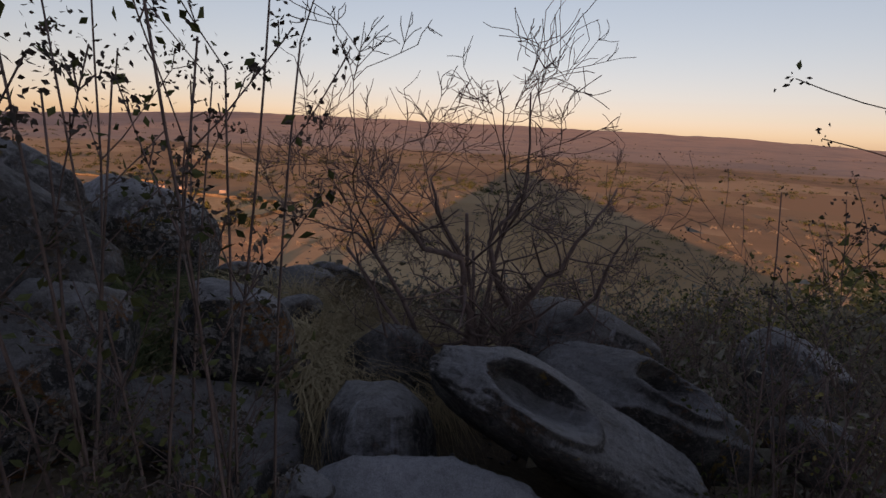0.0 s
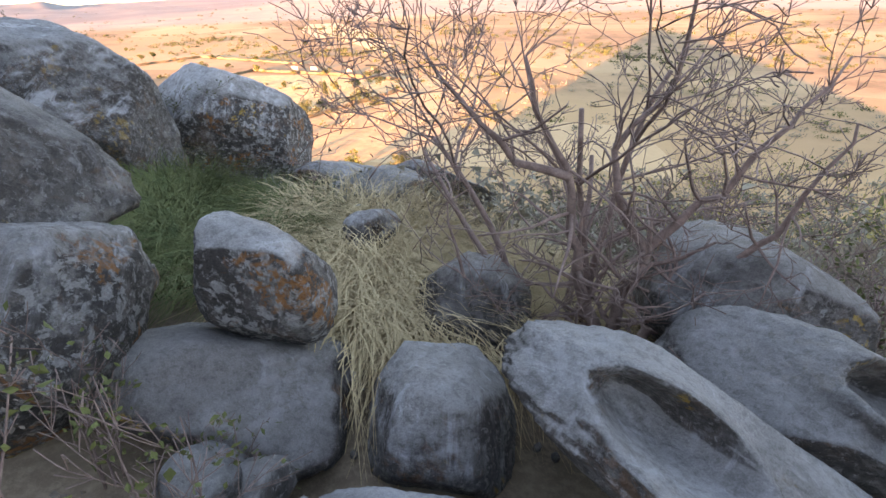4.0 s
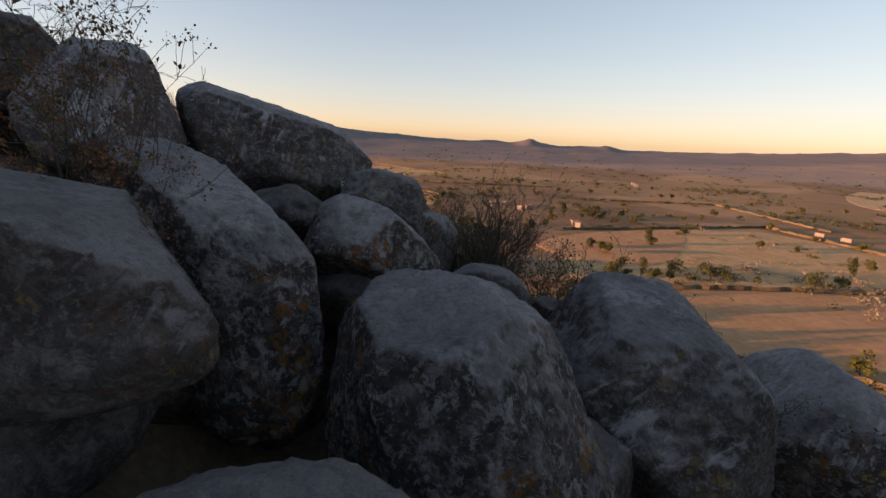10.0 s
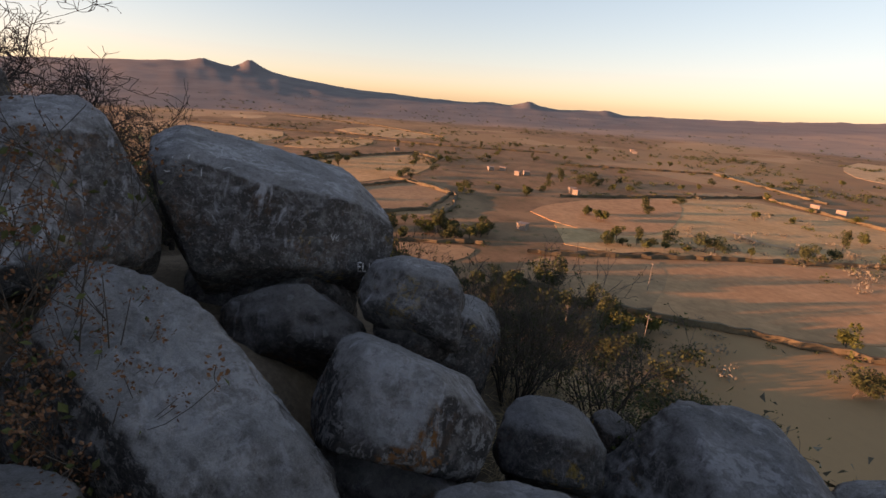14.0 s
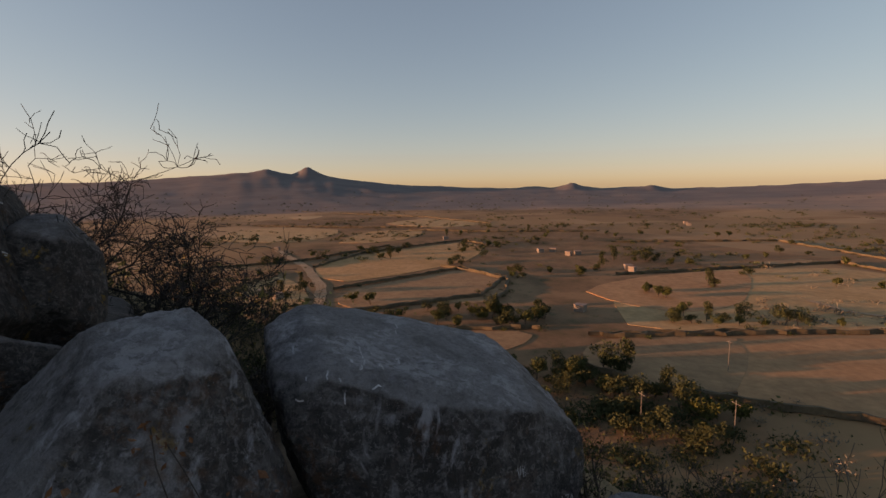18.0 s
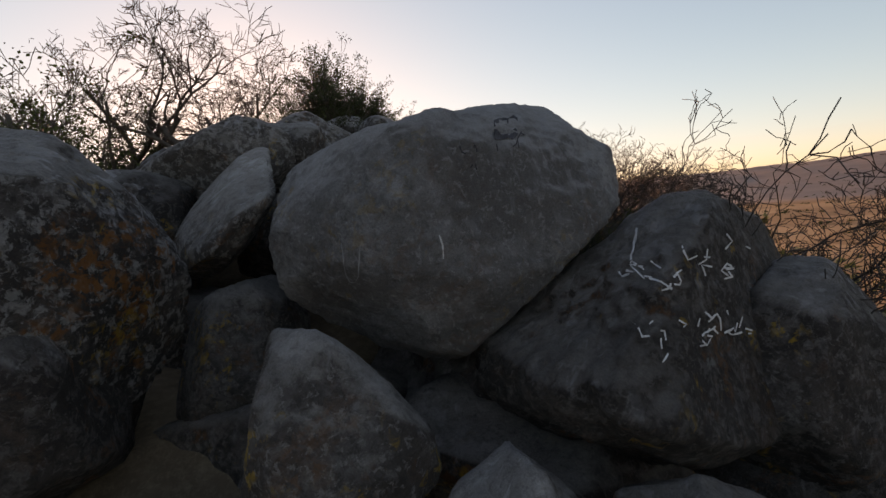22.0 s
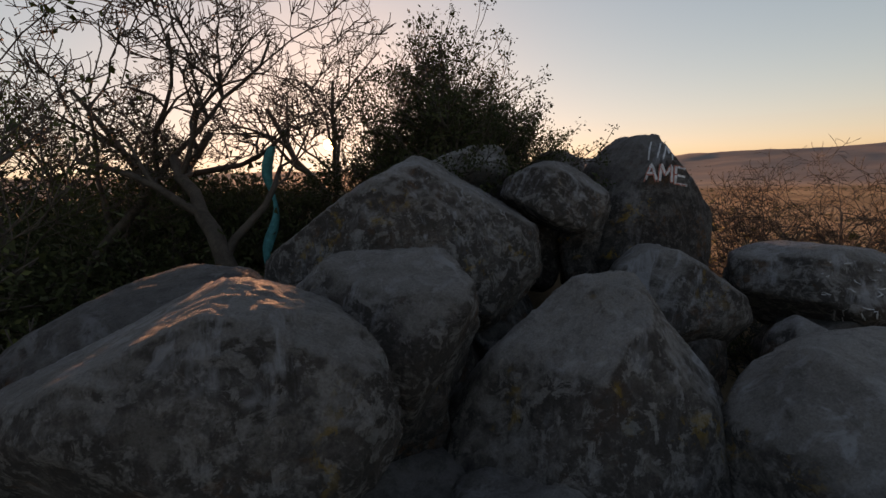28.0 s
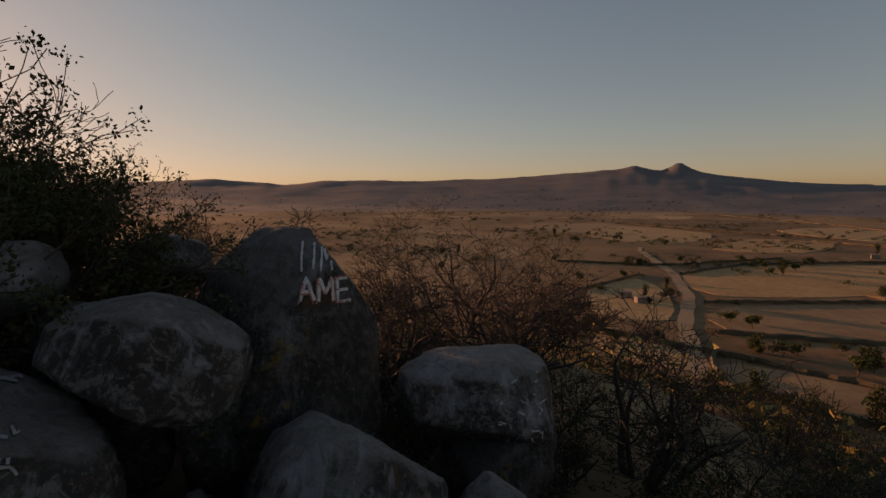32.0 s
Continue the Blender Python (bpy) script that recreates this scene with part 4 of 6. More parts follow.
boulder("boulder", (-4.85, -2.23, 1.00), (0.50, 0.45, 0.41), (-4, 1, 175), dark, 92, label='filler rock, dark as the shade at the bottom of a cleft')
boulder("boulder", (-5.72, -0.44, 0.78), (0.58, 0.43, 0.29), (-7, 7, 137), dark, 93, label='filler rock, dark as the shade under the painted boulder')
boulder("boulder", (-4.08, 2.03, -0.87), (0.43, 0.52, 0.60), (-13, -4, 68), dark, 96, label='filler rock, dark as the shade between leaning boulders')
boulder("boulder", (-4.17, 2.33, -0.66), (0.30, 0.29, 0.28), (-17, -3, 63), dark, 94, label='filler rock, dark as the shade in a deep gap')
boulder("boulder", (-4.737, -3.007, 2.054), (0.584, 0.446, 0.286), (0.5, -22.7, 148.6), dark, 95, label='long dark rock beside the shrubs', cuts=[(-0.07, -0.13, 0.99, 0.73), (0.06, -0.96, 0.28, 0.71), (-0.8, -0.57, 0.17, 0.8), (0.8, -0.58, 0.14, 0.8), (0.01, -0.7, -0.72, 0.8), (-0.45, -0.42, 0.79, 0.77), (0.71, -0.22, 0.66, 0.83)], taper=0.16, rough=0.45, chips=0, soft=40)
# next six: fillers added too, dark where the hollows lie in shade
boulder("boulder", (-5.95, -0.85, 0.86), (0.75, 0.6, 0.42), (-7, 7, 137), dark, 193, label='filler rock, dark as the shaded hollow under a pale boulder')
boulder("boulder", (-4.8, -1.3, 0.62), (0.55, 0.45, 0.42), (-7, 7, 150), dark, 194, label='filler rock, dark as the shade at the foot of a cleft')
boulder("boulder", (-5.45, -2.45, 1.62), (0.42, 0.4, 0.36), (-7, 7, 150), dark, 195, label='filler rock, dark as the shade of the pile')
boulder("boulder", (-3.0, 3.3, -0.95), (0.4, 0.4, 0.34), (-7, 7, 60), dark, 196, label='filler rock, dark as the shade of a gap')
boulder("boulder", (-4.35, -0.6, 0.6), (0.42, 0.4, 0.36), (-7, 7, 100), dark, 197, label='filler rock, dark as the shade low between large boulders')
boulder("boulder", (-5.15, -0.95, 0.72), (0.42, 0.36, 0.36), (-7, 7, 60), dark, 198, label='filler rock, dark as the shade low between large boulders')
# smaller filler stones added under the boulders, dark in place of the shade
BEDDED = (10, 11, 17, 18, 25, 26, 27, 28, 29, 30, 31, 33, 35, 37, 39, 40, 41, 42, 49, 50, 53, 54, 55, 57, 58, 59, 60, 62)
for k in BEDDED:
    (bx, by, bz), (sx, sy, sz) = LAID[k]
    boulder("boulder", (bx, by, bz - 0.8 * sz), (0.82 * sx, 0.82 * sy, 0.72 * sz), (-8, 6, 37 * k % 360), dark, 700 + k, label="filler stone, dark as the shade under a larger boulder", sub=4)
# ---- plants ----
def limbs(rng, start, way, length, radius, depth, out, wobble=0.25, fork=(2, 4), lift=0.05, shrink=0.62, spread=0.9, taper=0.45):
    """Grows one limb and its side branches into out as (points, radii, level)."""
    n = max(3, int(3 + length * 4)) if depth > 0 else 3
    p, w = np.array(start, float), np.array(way, float)
    pts, rad = [p.copy()], [radius]
    for i in range(n):
        w = w + rng.normal(size=3) * wobble * 0.5 + np.array([0, 0, lift])
        w /= np.linalg.norm(w)
        p = p + w * length / n
        pts.append(p.copy())
        rad.append(radius * (1 - (1 - taper) * (i + 1) / n))
    out.append((pts, rad, depth))
    if depth <= 0:
        return
    for _ in range(rng.randint(fork[0], fork[1] + 1)):
        f = rng.uniform(0.3, 1.0)
        i = min(n, max(1, int(round(f * n))))
        side = rng.normal(size=3)
        side -= w * (side @ w)
        side /= np.linalg.norm(side) + 1e-6
        d = w * rng.uniform(0.5, 1.0) + side * spread * rng.uniform(0.6, 1.2)
        d[2] = d[2] * 0.85 + 0.12
        limbs(rng, pts[i], d / np.linalg.norm(d), length * shrink * rng.uniform(0.7, 1.15), rad[i] * rng.uniform(0.55, 0.8), depth - 1, out, wobble * 1.1, fork, lift, shrink, spread, taper)


def tubes(branches, min_r=0.0015):
    verts, faces = [], []
    for pts, rad, level in branches:
        k = 6 if rad[0] > 0.02 else 4 if rad[0] > 0.006 else 3
        base = len(verts)
        for i, q in enumerate(pts):
            a = pts[min(i + 1, len(pts) - 1)] - pts[max(i - 1, 0)]
            a = a / (np.linalg.norm(a) + 1e-9)
            u = np.cross(a, (0.3, 0.9, 0.2))
            u /= np.linalg.norm(u) + 1e-9
            v = np.cross(a, u)
            r = max(rad[i], min_r)
            for j in range(k):
                t = 2 * math.pi * j / k
                verts.append(q + (u * math.cos(t) + v * math.sin(t)) * r)
        for i in range(len(pts) - 1):
            for j in range(k):
                faces.append((base + i * k + j, base + i * k + (j + 1) % k, base + (i + 1) * k + (j + 1) % k, base + (i + 1) * k + j))
        faces.append(tuple(base + (len(pts) - 1) * k + j for j in range(k)))
    return verts, faces


def leaves_at(rng, points, count, size, spread):
    """Small folded leaves scattered round the given points."""
    verts, faces = [], []
    for _ in range(count):
        c = points[rng.randint(len(points))] + rng.normal(size=3) * spread
        a = rng.normal(size=3)
        a /= np.linalg.norm(a)
        b = np.cross(a, rng.normal(size=3))
        b /= np.linalg.norm(b) + 1e-6
        n = np.cross(a, b)
        s = size * rng.uniform(0.6, 1.3)
        i = len(verts)
        verts += [c, c + a * s * 0.5 + b * s * 0.3 + n * s * 0.08, c + a * s, c + a * s * 0.5 - b * s * 0.3 + n * s * 0.08]
        faces += [(i, i + 1, i + 2), (i, i + 2, i + 3)]
    return verts, faces


def bare_tree(name, base, height, stems, seed, label, material, depth=4, radius=0.05, spread=0.9, lean=0.35, leaf=None, leaf_count=0, leaf_size=0.03, twig=0.0015, fork=(2, 4), shrink=0.62, category="tree", wobble=0.28):
    rng = np.random.RandomState(seed)
    root = tagged(new(name), label, category)
    base = np.array(base, float)
    root.location = base
    ends = []
    for k in range(stems):
        out = []
        a = rng.uniform(0, 2 * math.pi) + k * 2.4
        way = np.array([math.cos(a) * lean, math.sin(a) * lean, 1.0])
        limbs(rng, (math.cos(a) * 0.06, math.sin(a) * 0.06, -0.08), way / np.linalg.norm(way), height * rng.uniform(0.5, 0.68), radius * rng.uniform(0.7, 1.1), depth, out, wobble, fork, 0.04, shrink, spread)
        mesh_object("trunk" if stems == 1 else "stem", *tubes([out[0]], twig), material, root, True)
        v, f = tubes(out[1:], twig)
        mesh_object("crown", v, f, material, root, True)
        ends += [o[0][-1] for o in out if o[2] <= 1]
    if leaf:
        v, f = leaves_at(rng, ends, leaf_count, leaf_size, height * 0.016)
        mesh_object("foliage", v, f, leaf, root)
    return root


def along(points, step):
    out = []
    for a, b in zip(points[:-1], points[1:]):
        a, b = np.array(a, float), np.array(b, float)
        k = max(1, int(np.linalg.norm(b - a) / step))
        out += [a + (b - a) * i / k for i in range(k)]
    return out + [np.array(points[-1], float)]


def gz(x, y):
    return float(ground_z(x, y))


# bare tree beside the grinding stones
bare_tree("bare_tree", (0.3, 3.25, gz(0.3, 3.25)), 2.3, 5, 11, "leafless many-stemmed thorn tree with reddish bark", bark, depth=5, radius=0.03, spread=0.85, lean=0.42, fork=(2, 4), wobble=0.26, twig=0.0022, shrink=0.6)
GNARLED = [  # stem way-points in metres from the foot
    [(0.02, 0.0, -0.05), (0.03, 0.0, 0.28), (-0.05, 0.02, 0.52), (-0.13, 0.0, 0.8), (-0.18, -0.03, 1.08), (-0.3, -0.05, 1.3), (-0.37, -0.08, 1.52)],
    [(0.06, 0.03, -0.05), (0.12, 0.05, 0.35), (0.2, 0.1, 0.7), (0.04, 0.06, 0.95), (0.0, 0.1, 1.15), (0.2, 0.16, 1.4), (0.24, 0.2, 1.65)],
    [(0.05, -0.02, 0.25), (-0.2, -0.06, 0.24), (-0.45, -0.1, 0.36), (-0.6, -0.12, 0.62), (-0.68, -0.1, 0.95)],
    [(-0.18, -0.03, 1.06), (-0.4, -0.05, 1.12), (-0.52, -0.08, 1.3), (-0.76, -0.1, 1.55)],
    [(0.2, 0.1, 0.68), (0.45, 0.15, 0.95), (0.62, 0.12, 1.25), (0.8, 0.2, 1.5)],
    [(0.1, 0.02, 0.02), (0.4, 0.1, 0.4), (0.7, 0.12, 0.8), (0.85, 0.1, 1.3)]]
grng = np.random.RandomState(17)
groot = tagged(new("bare_tree"), "gnarled leafless thorn tree with reddish grey bark", "tree")
groot.location = (0.45, 3.2, gz(0.45, 3.2))
for k, way in enumerate(GNARLED):
    pts = [np.array(q) + grng.normal(size=3) * 0.012 for q in along(way, 0.09)]
    rad = [(0.042, 0.038, 0.022, 0.022, 0.025, 0.032)[k] * (1 - 0.9 * i / len(pts)) for i in range(len(pts))]
    mesh_object("stem", *tubes([(pts, rad, 3)]), bark, groot, True)
    out = []
    for i in range(2, len(pts)):
        for _ in range(1 + (i % 2)):
            w = grng.normal(size=3) * 0.8 + np.array([0, -0.1, 0.35])
            limbs(grng, pts[i], w / np.linalg.norm(w), grng.uniform(0.22, 0.5), rad[i] * 0.5, 2, out, 0.35, (2, 4), 0.05, 0.62, 0.9)
    mesh_object("crown", *tubes(out, 0.002), bark, groot, True)
# trees on the ridge before the sun
bare_tree("bare_tree", (-5.1, -4.25, gz(-5.1, -4.25)), 2.05, 1, 21, "leafless spreading tree before the low sun", bark_dark, depth=6, radius=0.065, spread=1.15, lean=0.1, fork=(3, 4), twig=0.0022, shrink=0.66, wobble=0.42)
bare_tree("leafy_shrub", (-6.5, -4.6, gz(-6.5, -4.6)), 1.42, 30, 22, "dense dark green rounded bush on the ridge", bark_dark, depth=3, radius=0.025, spread=0.42, lean=0.42, leaf=leaf_dark, leaf_count=75000, leaf_size=0.021, twig=0.0022, fork=(4, 6), category="bush")
bare_tree("bare_tree", (-3.85, -5.3, gz(-3.85, -5.3)), 2.5, 3, 23, "leafless twiggy tree on the ridge", bark_dark, depth=5, radius=0.06, spread=0.9, lean=0.5, fork=(3, 4), twig=0.0035)
bare_tree("bare_tree", (-6.2, -7.4, gz(-6.2, -7.4)), 2.6, 3, 24, "leafless twiggy tree on the ridge", bark_dark, depth=4, radius=0.05, spread=0.9, lean=0.4, fork=(3, 5), twig=0.0035)
SHRUBS = [(-1.8, -4.6, 2.2), (-3.2, -4.4, 2.0), (-0.6, -3.6, 2.2), (-2.4, -3.3, 1.7), (-3.7, -3.2, 1.2), (-3.6, -7.6, 1.8), (-8.9, -8.2, 2.0), (-9.4, -7.0, 1.5), (-2.6, -6.6, 2.6), (-0.9, -5.8, 2.4), (0.8, -3.2, 2.2), (-6.5, -5.4, 1.0)]
for i, (x, y, h) in enumerate(SHRUBS):
    bare_tree("leafy_shrub", (x, y, gz(x, y)), h, 7, 40 + i, ("tangled olive-green shrub on the slope", "dry yellowish shrub with small leaves")[i % 2], bark_dark, depth=3, radius=0.025, spread=0.8, lean=0.7, leaf=leaf_green if i % 3 == 1 else leaf_dark, leaf_count=3400, leaf_size=0.03, twig=0.0028, fork=(3, 5), category="bush")
# thorny bushes below the upper rocks
THORNS = [(-7.75, -0.1, 2.05, 11), (-8.2, -0.7, 2.15, 10), (-9.3, -3.35, 1.9, 9), (-8.3, -2.9, 1.2, 5), (-12.4, -5.0, 3.0, 5), (-8.9, -4.2, 1.4, 5), (-9.2, -2.2, 1.4, 5), (-10.6, -3.8, 2.0, 5), (-8.2, -5.4, 1.2, 5), (-7.1, 1.2, 0.7, 5)]
for i, (x, y, h, s) in enumerate(THORNS):
    bare_tree("bare_shrub", (x, y, gz(x, y)), h, s, 60 + i, "leafless dark thorn bush among the boulders", bark_thorn, depth=4, radius=0.03, spread=1.15, lean=0.75, fork=(3, 5), category="bush", twig=0.0028, wobble=0.45)
bare_tree("leafy_shrub", (-4.75, 3.55, gz(-4.75, 3.55)), 1.05, 22, 71, "wispy green broom-like shrub beside the boulders", bark_dark, depth=3, radius=0.009, spread=0.35, lean=0.3, leaf=leaf_dark, leaf_count=4500, leaf_size=0.011, category="bush", fork=(3, 5))
# low dense brush along the ridge, added to keep the sun off the rocks
for i, (x, y) in enumerate([(-5.35, -5.5), (-5.0, -5.45), (-4.6, -5.2), (-5.2, -5.9)]):
    bare_tree("leafy_shrub", (x, y, gz(x, y)), max(0.5, 2.8 - gz(x, y)), 10, 270 + i, "low dense dark green brush added to block the sun", bark_dark, depth=3, radius=0.014, spread=0.7, lean=0.7, leaf=leaf_dark, leaf_count=9000, leaf_size=0.024, twig=0.002, fork=(3, 5), category="bush")
# low green brush on the slope below the upper rocks
LOW_BRUSH = [(-7.5, 1.0, 0.6), (-8.1, 0.7, 0.7), (-8.5, 1.6, 0.9), (-7.0, 1.9, 0.55), (-9.2, 0.3, 0.9), (-7.8, 2.5, 0.8), (-9.4, 1.6, 1.0), (-8.4, -1.6, 0.8), (-9.0, -2.7, 0.8), (-8.5, -3.5, 0.7), (-9.9, -1.5, 1.0), (-9.9, -2.9, 0.9), (-9.6, -4.4, 0.8), (-8.9, -1.0, 0.8), (-12.1, -0.1, 1.1), (-12.9, -0.7, 1.1), (-12.0, 0.7, 1.1), (-12.7, 1.3, 1.2), (-11.7, 1.4, 1.0), (-12.2, 2.0, 1.1), (-11.0, 0.4, 0.9), (-13.2, 0.4, 1.2), (-11.0, 2.2, 1.0), (-10.4, 1.2, 0.9)]
for i, (x, y, h) in enumerate(LOW_BRUSH):
    bare_tree("leafy_shrub", (x, y, gz(x, y)), h, 9, 240 + i, "low dark green brush on the slope", bark_thorn, depth=3, radius=0.012, spread=0.9, lean=1.0, leaf=leaf_dark, leaf_count=3800, leaf_size=0.024, twig=0.0018, fork=(3, 5), category="bush")
# scrub beside the first boulders
SCRUB = [(1.7, 3.6, 1.1), (2.4, 4.6, 1.4), (1.3, 5.0, 1.2), (3.2, 3.2, 1.3), (2.2, 2.4, 0.9), (3.6, 5.6, 1.5), (0.2, 5.6, 1.0), (4.6, 4.2, 1.4), (1.9, 6.4, 1.4), (-1.6, 5.2, 0.7)]
for i, (x, y, h) in enumerate(SCRUB):
    bare_tree("bare_shrub", (x, y, gz(x, y)), h, 8, 80 + i, "grey leafless brush on the slope", bark, depth=3, radius=0.014, spread=0.7, lean=0.6, fork=(3, 5), category="bush", twig=0.0018, leaf=leaf_dry if i % 3 else leaf_green, leaf_count=500, leaf_size=0.03)


NEAR_SLOPE = [(-5.3, 3.6, 0.78), (-5, 4.1, 0.94), (-4.6, 4.3, 0.94), (-4.2, 4.1, 0.78), (-3.8, 4.5, 0.86), (-5.9, 3.4, 0.7), (-6.9, 0.9, 0.62), (-5.6, 4.5, 1.01), (-6.6, 3.2, 0.94), (-3.3, 4.9, 0.78)]
for i, (x, y, h) in enumerate(NEAR_SLOPE):
    bare_tree("dry_shrub", (x, y, gz(x, y)), h, 7, 160 + i, "grey dry shrub with few green leaves below the pile", bark_dark, depth=3, radius=0.012, spread=0.75, lean=0.6, fork=(3, 5), category="bush", twig=0.0016, leaf=leaf_green if i % 2 else leaf_dark, leaf_count=900, leaf_size=0.022)


def weed(name, place, height, stems, seed, label, leaf, leaf_count, leaf_size, head=False, lean=0.3, head_size=0.012, stalk=None):
    """A slender plant: thin stems with side sprigs, thin leaves, and small dry heads where it has them."""
    rng = np.random.RandomState(seed)
    root = tagged(new(name), label, "plant")
    root.location = place
    tips, along = [], []
    for k in range(stems):
        a = rng.uniform(0, 2 * math.pi)
        out = []
        limbs(rng, (rng.normal() * 0.03, rng.normal() * 0.03, -0.05), (math.cos(a) * lean, math.sin(a) * lean, 1.0), height * rng.uniform(0.7, 1.0), 0.0055, 2, out, 0.12 if lean > 0.15 else 0.05, (3, 5), 0.05, 0.42 if lean > 0.15 else 0.16, 0.7, 0.35)
        mesh_object("stem", *tubes(out, 0.0014), stalk or bark, root, True)
        tips += [o[0][-1] for o in out]
        along += [q for o in out for q in o[0][1:]]
    mesh_object("foliage", *leaves_at(rng, along, leaf_count, leaf_size, 0.02), leaf, root)
    if head:
        v, f = leaves_at(rng, tips, len(tips) * 11, head_size, head_size)
        tagged(mesh_object("seed_head", v, f, rust_head if head_size > 0.012 else bark_dark, root), kind="stuff")
    return root


weed("tall_weed", (-0.36, 1.1, gz(-0.36, 1.1)), 1.95, 2, 101, "tall dry weed with dark seed heads beside the path", leaf_green, 40, 0.014, True, 0.03)
weed("tall_weed", (-0.17, 1.13, gz(-0.17, 1.13)), 1.95, 1, 102, "tall dry weed with dark seed heads beside the path", leaf_green, 30, 0.016, True, 0.03)
for i, (x, y) in enumerate([(-0.56, 1.2), (-0.43, 1.12), (-0.3, 1.22), (-0.5, 1.38), (-0.2, 1.3), (-0.64, 1.32)]):
    weed("tall_weed", (x, y, gz(x, y)), 1.75 + 0.07 * (i % 3), 2, 170 + i, "tall dry weed with dark seed heads beside the path", leaf_green, 90, 0.026, True, 0.1)
weed("tall_weed", (1.3, 1.6, gz(1.3, 1.6)), 1.7, 5, 103, "tall flowering weed with small dry heads", leaf_green, 200, 0.018, True)
weed("tall_weed", (1.7, 2.1, gz(1.7, 2.1)), 1.6, 5, 104, "tall flowering weed with small dry heads", leaf_green, 200, 0.018, True)
weed("tall_weed", (1.9, 1.6, gz(1.9, 1.6)), 1.7, 5, 106, "tall flowering weed with small dry heads", leaf_green, 200, 0.018, True)
for i, (x, y, h) in enumerate([(-0.6, 1.7, 0.7), (-0.45, 1.55, 0.45), (-0.7, 2.0, 0.4), (1.45, 1.85, 0.8), (1.8, 2.4, 0.8), (2.1, 2.9, 0.8), (-1.0, 1.9, 0.5), (1.5, 2.3, 0.6), (1.7, 2.7, 0.6), (1.25, 2.0, 0.5), (1.45, 3.0, 0.6), (-0.95, 1.35, 0.7), (1.6, 1.6, 0.5)]):
    weed("leafy_weed", (x, y, gz(x, y)), h, 4, 110 + i, "straggling weed with yellow-green leaves", leaf_lime if i % 2 else leaf_green, 110, 0.026)

for i, (x, y, h) in enumerate([(-3.74, 1.4, 1.0), (-3.92, 1.36, 1.1), (-4.0, 1.2, 1.0), (-3.6, 1.36, 0.8)]):
    weed("dried_flower", (x, y, gz(x, y)), h, 6, 140 + i, "dried weed with clustered rusty brown flower heads", leaf_green, 110, 0.03, True, 0.26, 0.016, bark_dark)


def grass(name, place, radius, height, count, seed, material, label, lie=0.35):
    """A tussock of long bent blades."""
    rng = np.random.RandomState(seed)
    verts, faces = [], []
    for _ in range(count):
        a, q = rng.uniform(0, 2 * math.pi), radius * math.sqrt(rng.uniform())
        x, y = place[0] + q * math.cos(a), place[1] + q * math.sin(a)
        p = np.array([x, y, gz(x, y) - 0.03])
        b = a + rng.normal() * 0.9
        w = np.array([math.cos(b) * lie * rng.uniform(0.3, 1.6), math.sin(b) * lie * rng.uniform(0.3, 1.6), 1.0])
        side = np.array([-math.sin(b), math.cos(b), 0]) * rng.uniform(0.0014, 0.004)
        n = 5
        h = height * rng.uniform(0.5, 1.2)
        i0 = len(verts)
        for k in range(n + 1):
            s = 1 - 0.85 * k / n
            verts += [p + side * s, p - side * s + np.array([0, 0, 0.001])]
            w = w / np.linalg.norm(w)
            p = p + w * h / n
            w = w + np.array([math.cos(b) * lie, math.sin(b) * lie, -0.28 * lie * (k + 1)]) + rng.normal(size=3) * 0.06
        faces += [(i0 + 2 * k, i0 + 2 * k + 1, i0 + 2 * k + 3, i0 + 2 * k + 2) for k in range(n)]
    return tagged(mesh_object(name, verts, faces, material), label, "grass", kind="stuff")


STRAW = [(-0.77, 3.51), (-0.37, 3.61), (-0.09, 3.75), (-0.31, 3.21), (-0.02, 3.35), (-0.54, 3.1), (0.08, 4.12), (-0.73, 3.82), (0.3, 3.72), (-0.73, 3.17), (-0.85, 3.5), (-1.15, 3.74), (-1.0, 4.2)]
LUSH = [(-1.95, 3.39), (-1.54, 3.36), (-1.6, 2.97), (-1.48, 3.63), (-1.45, 3.89), (-1.35, 3.1), (-1.75, 4.1), (-2.35, 3.75), (-2.1, 3.6), (-2.0, 3.95), (-2.4, 4.0)]
SPARSE = [(-4.35, 3.5), (-4.0, 3.9), (-5.2, 3.9), (-3.4, 4.4), (0.9, 3.7), (-4.7, 4.3), (1.3, 4.4)]
TUFTS = [(x, y, 0.3, 0.85, 900, straw) for x, y in STRAW] + [(x, y, 0.24, 0.5, 700, green_grass) for x, y in LUSH] + [(x, y, 0.4, 0.45, 500, straw) for x, y in SPARSE]
for i, (x, y, r, h, c, m) in enumerate(TUFTS):
    grass("dry_grass" if m is straw else "green_grass", (x, y), r, h, c, 200 + i, m, "pale dry bent grass between the boulders" if m is straw else "long green grass between the boulders", 0.78 if m is straw else 0.42)

# ---- the plain ----
PLAIN = -44.0
soils = {k: plain(k + "_soil", a, b, 0.05, 0.95, 0.2, 0.05) for k, a, b in (("red", (0.36, 0.195, 0.095), (0.42, 0.24, 0.12)), ("tan", (0.40, 0.25, 0.115), (0.46, 0.295, 0.145)), ("pale", (0.41, 0.265, 0.135), (0.48, 0.32, 0.17)), ("brown", (0.27, 0.16, 0.085), (0.34, 0.21, 0.11)), ("orange", (0.41, 0.235, 0.1), (0.48, 0.28, 0.13)))}
layer = [0]


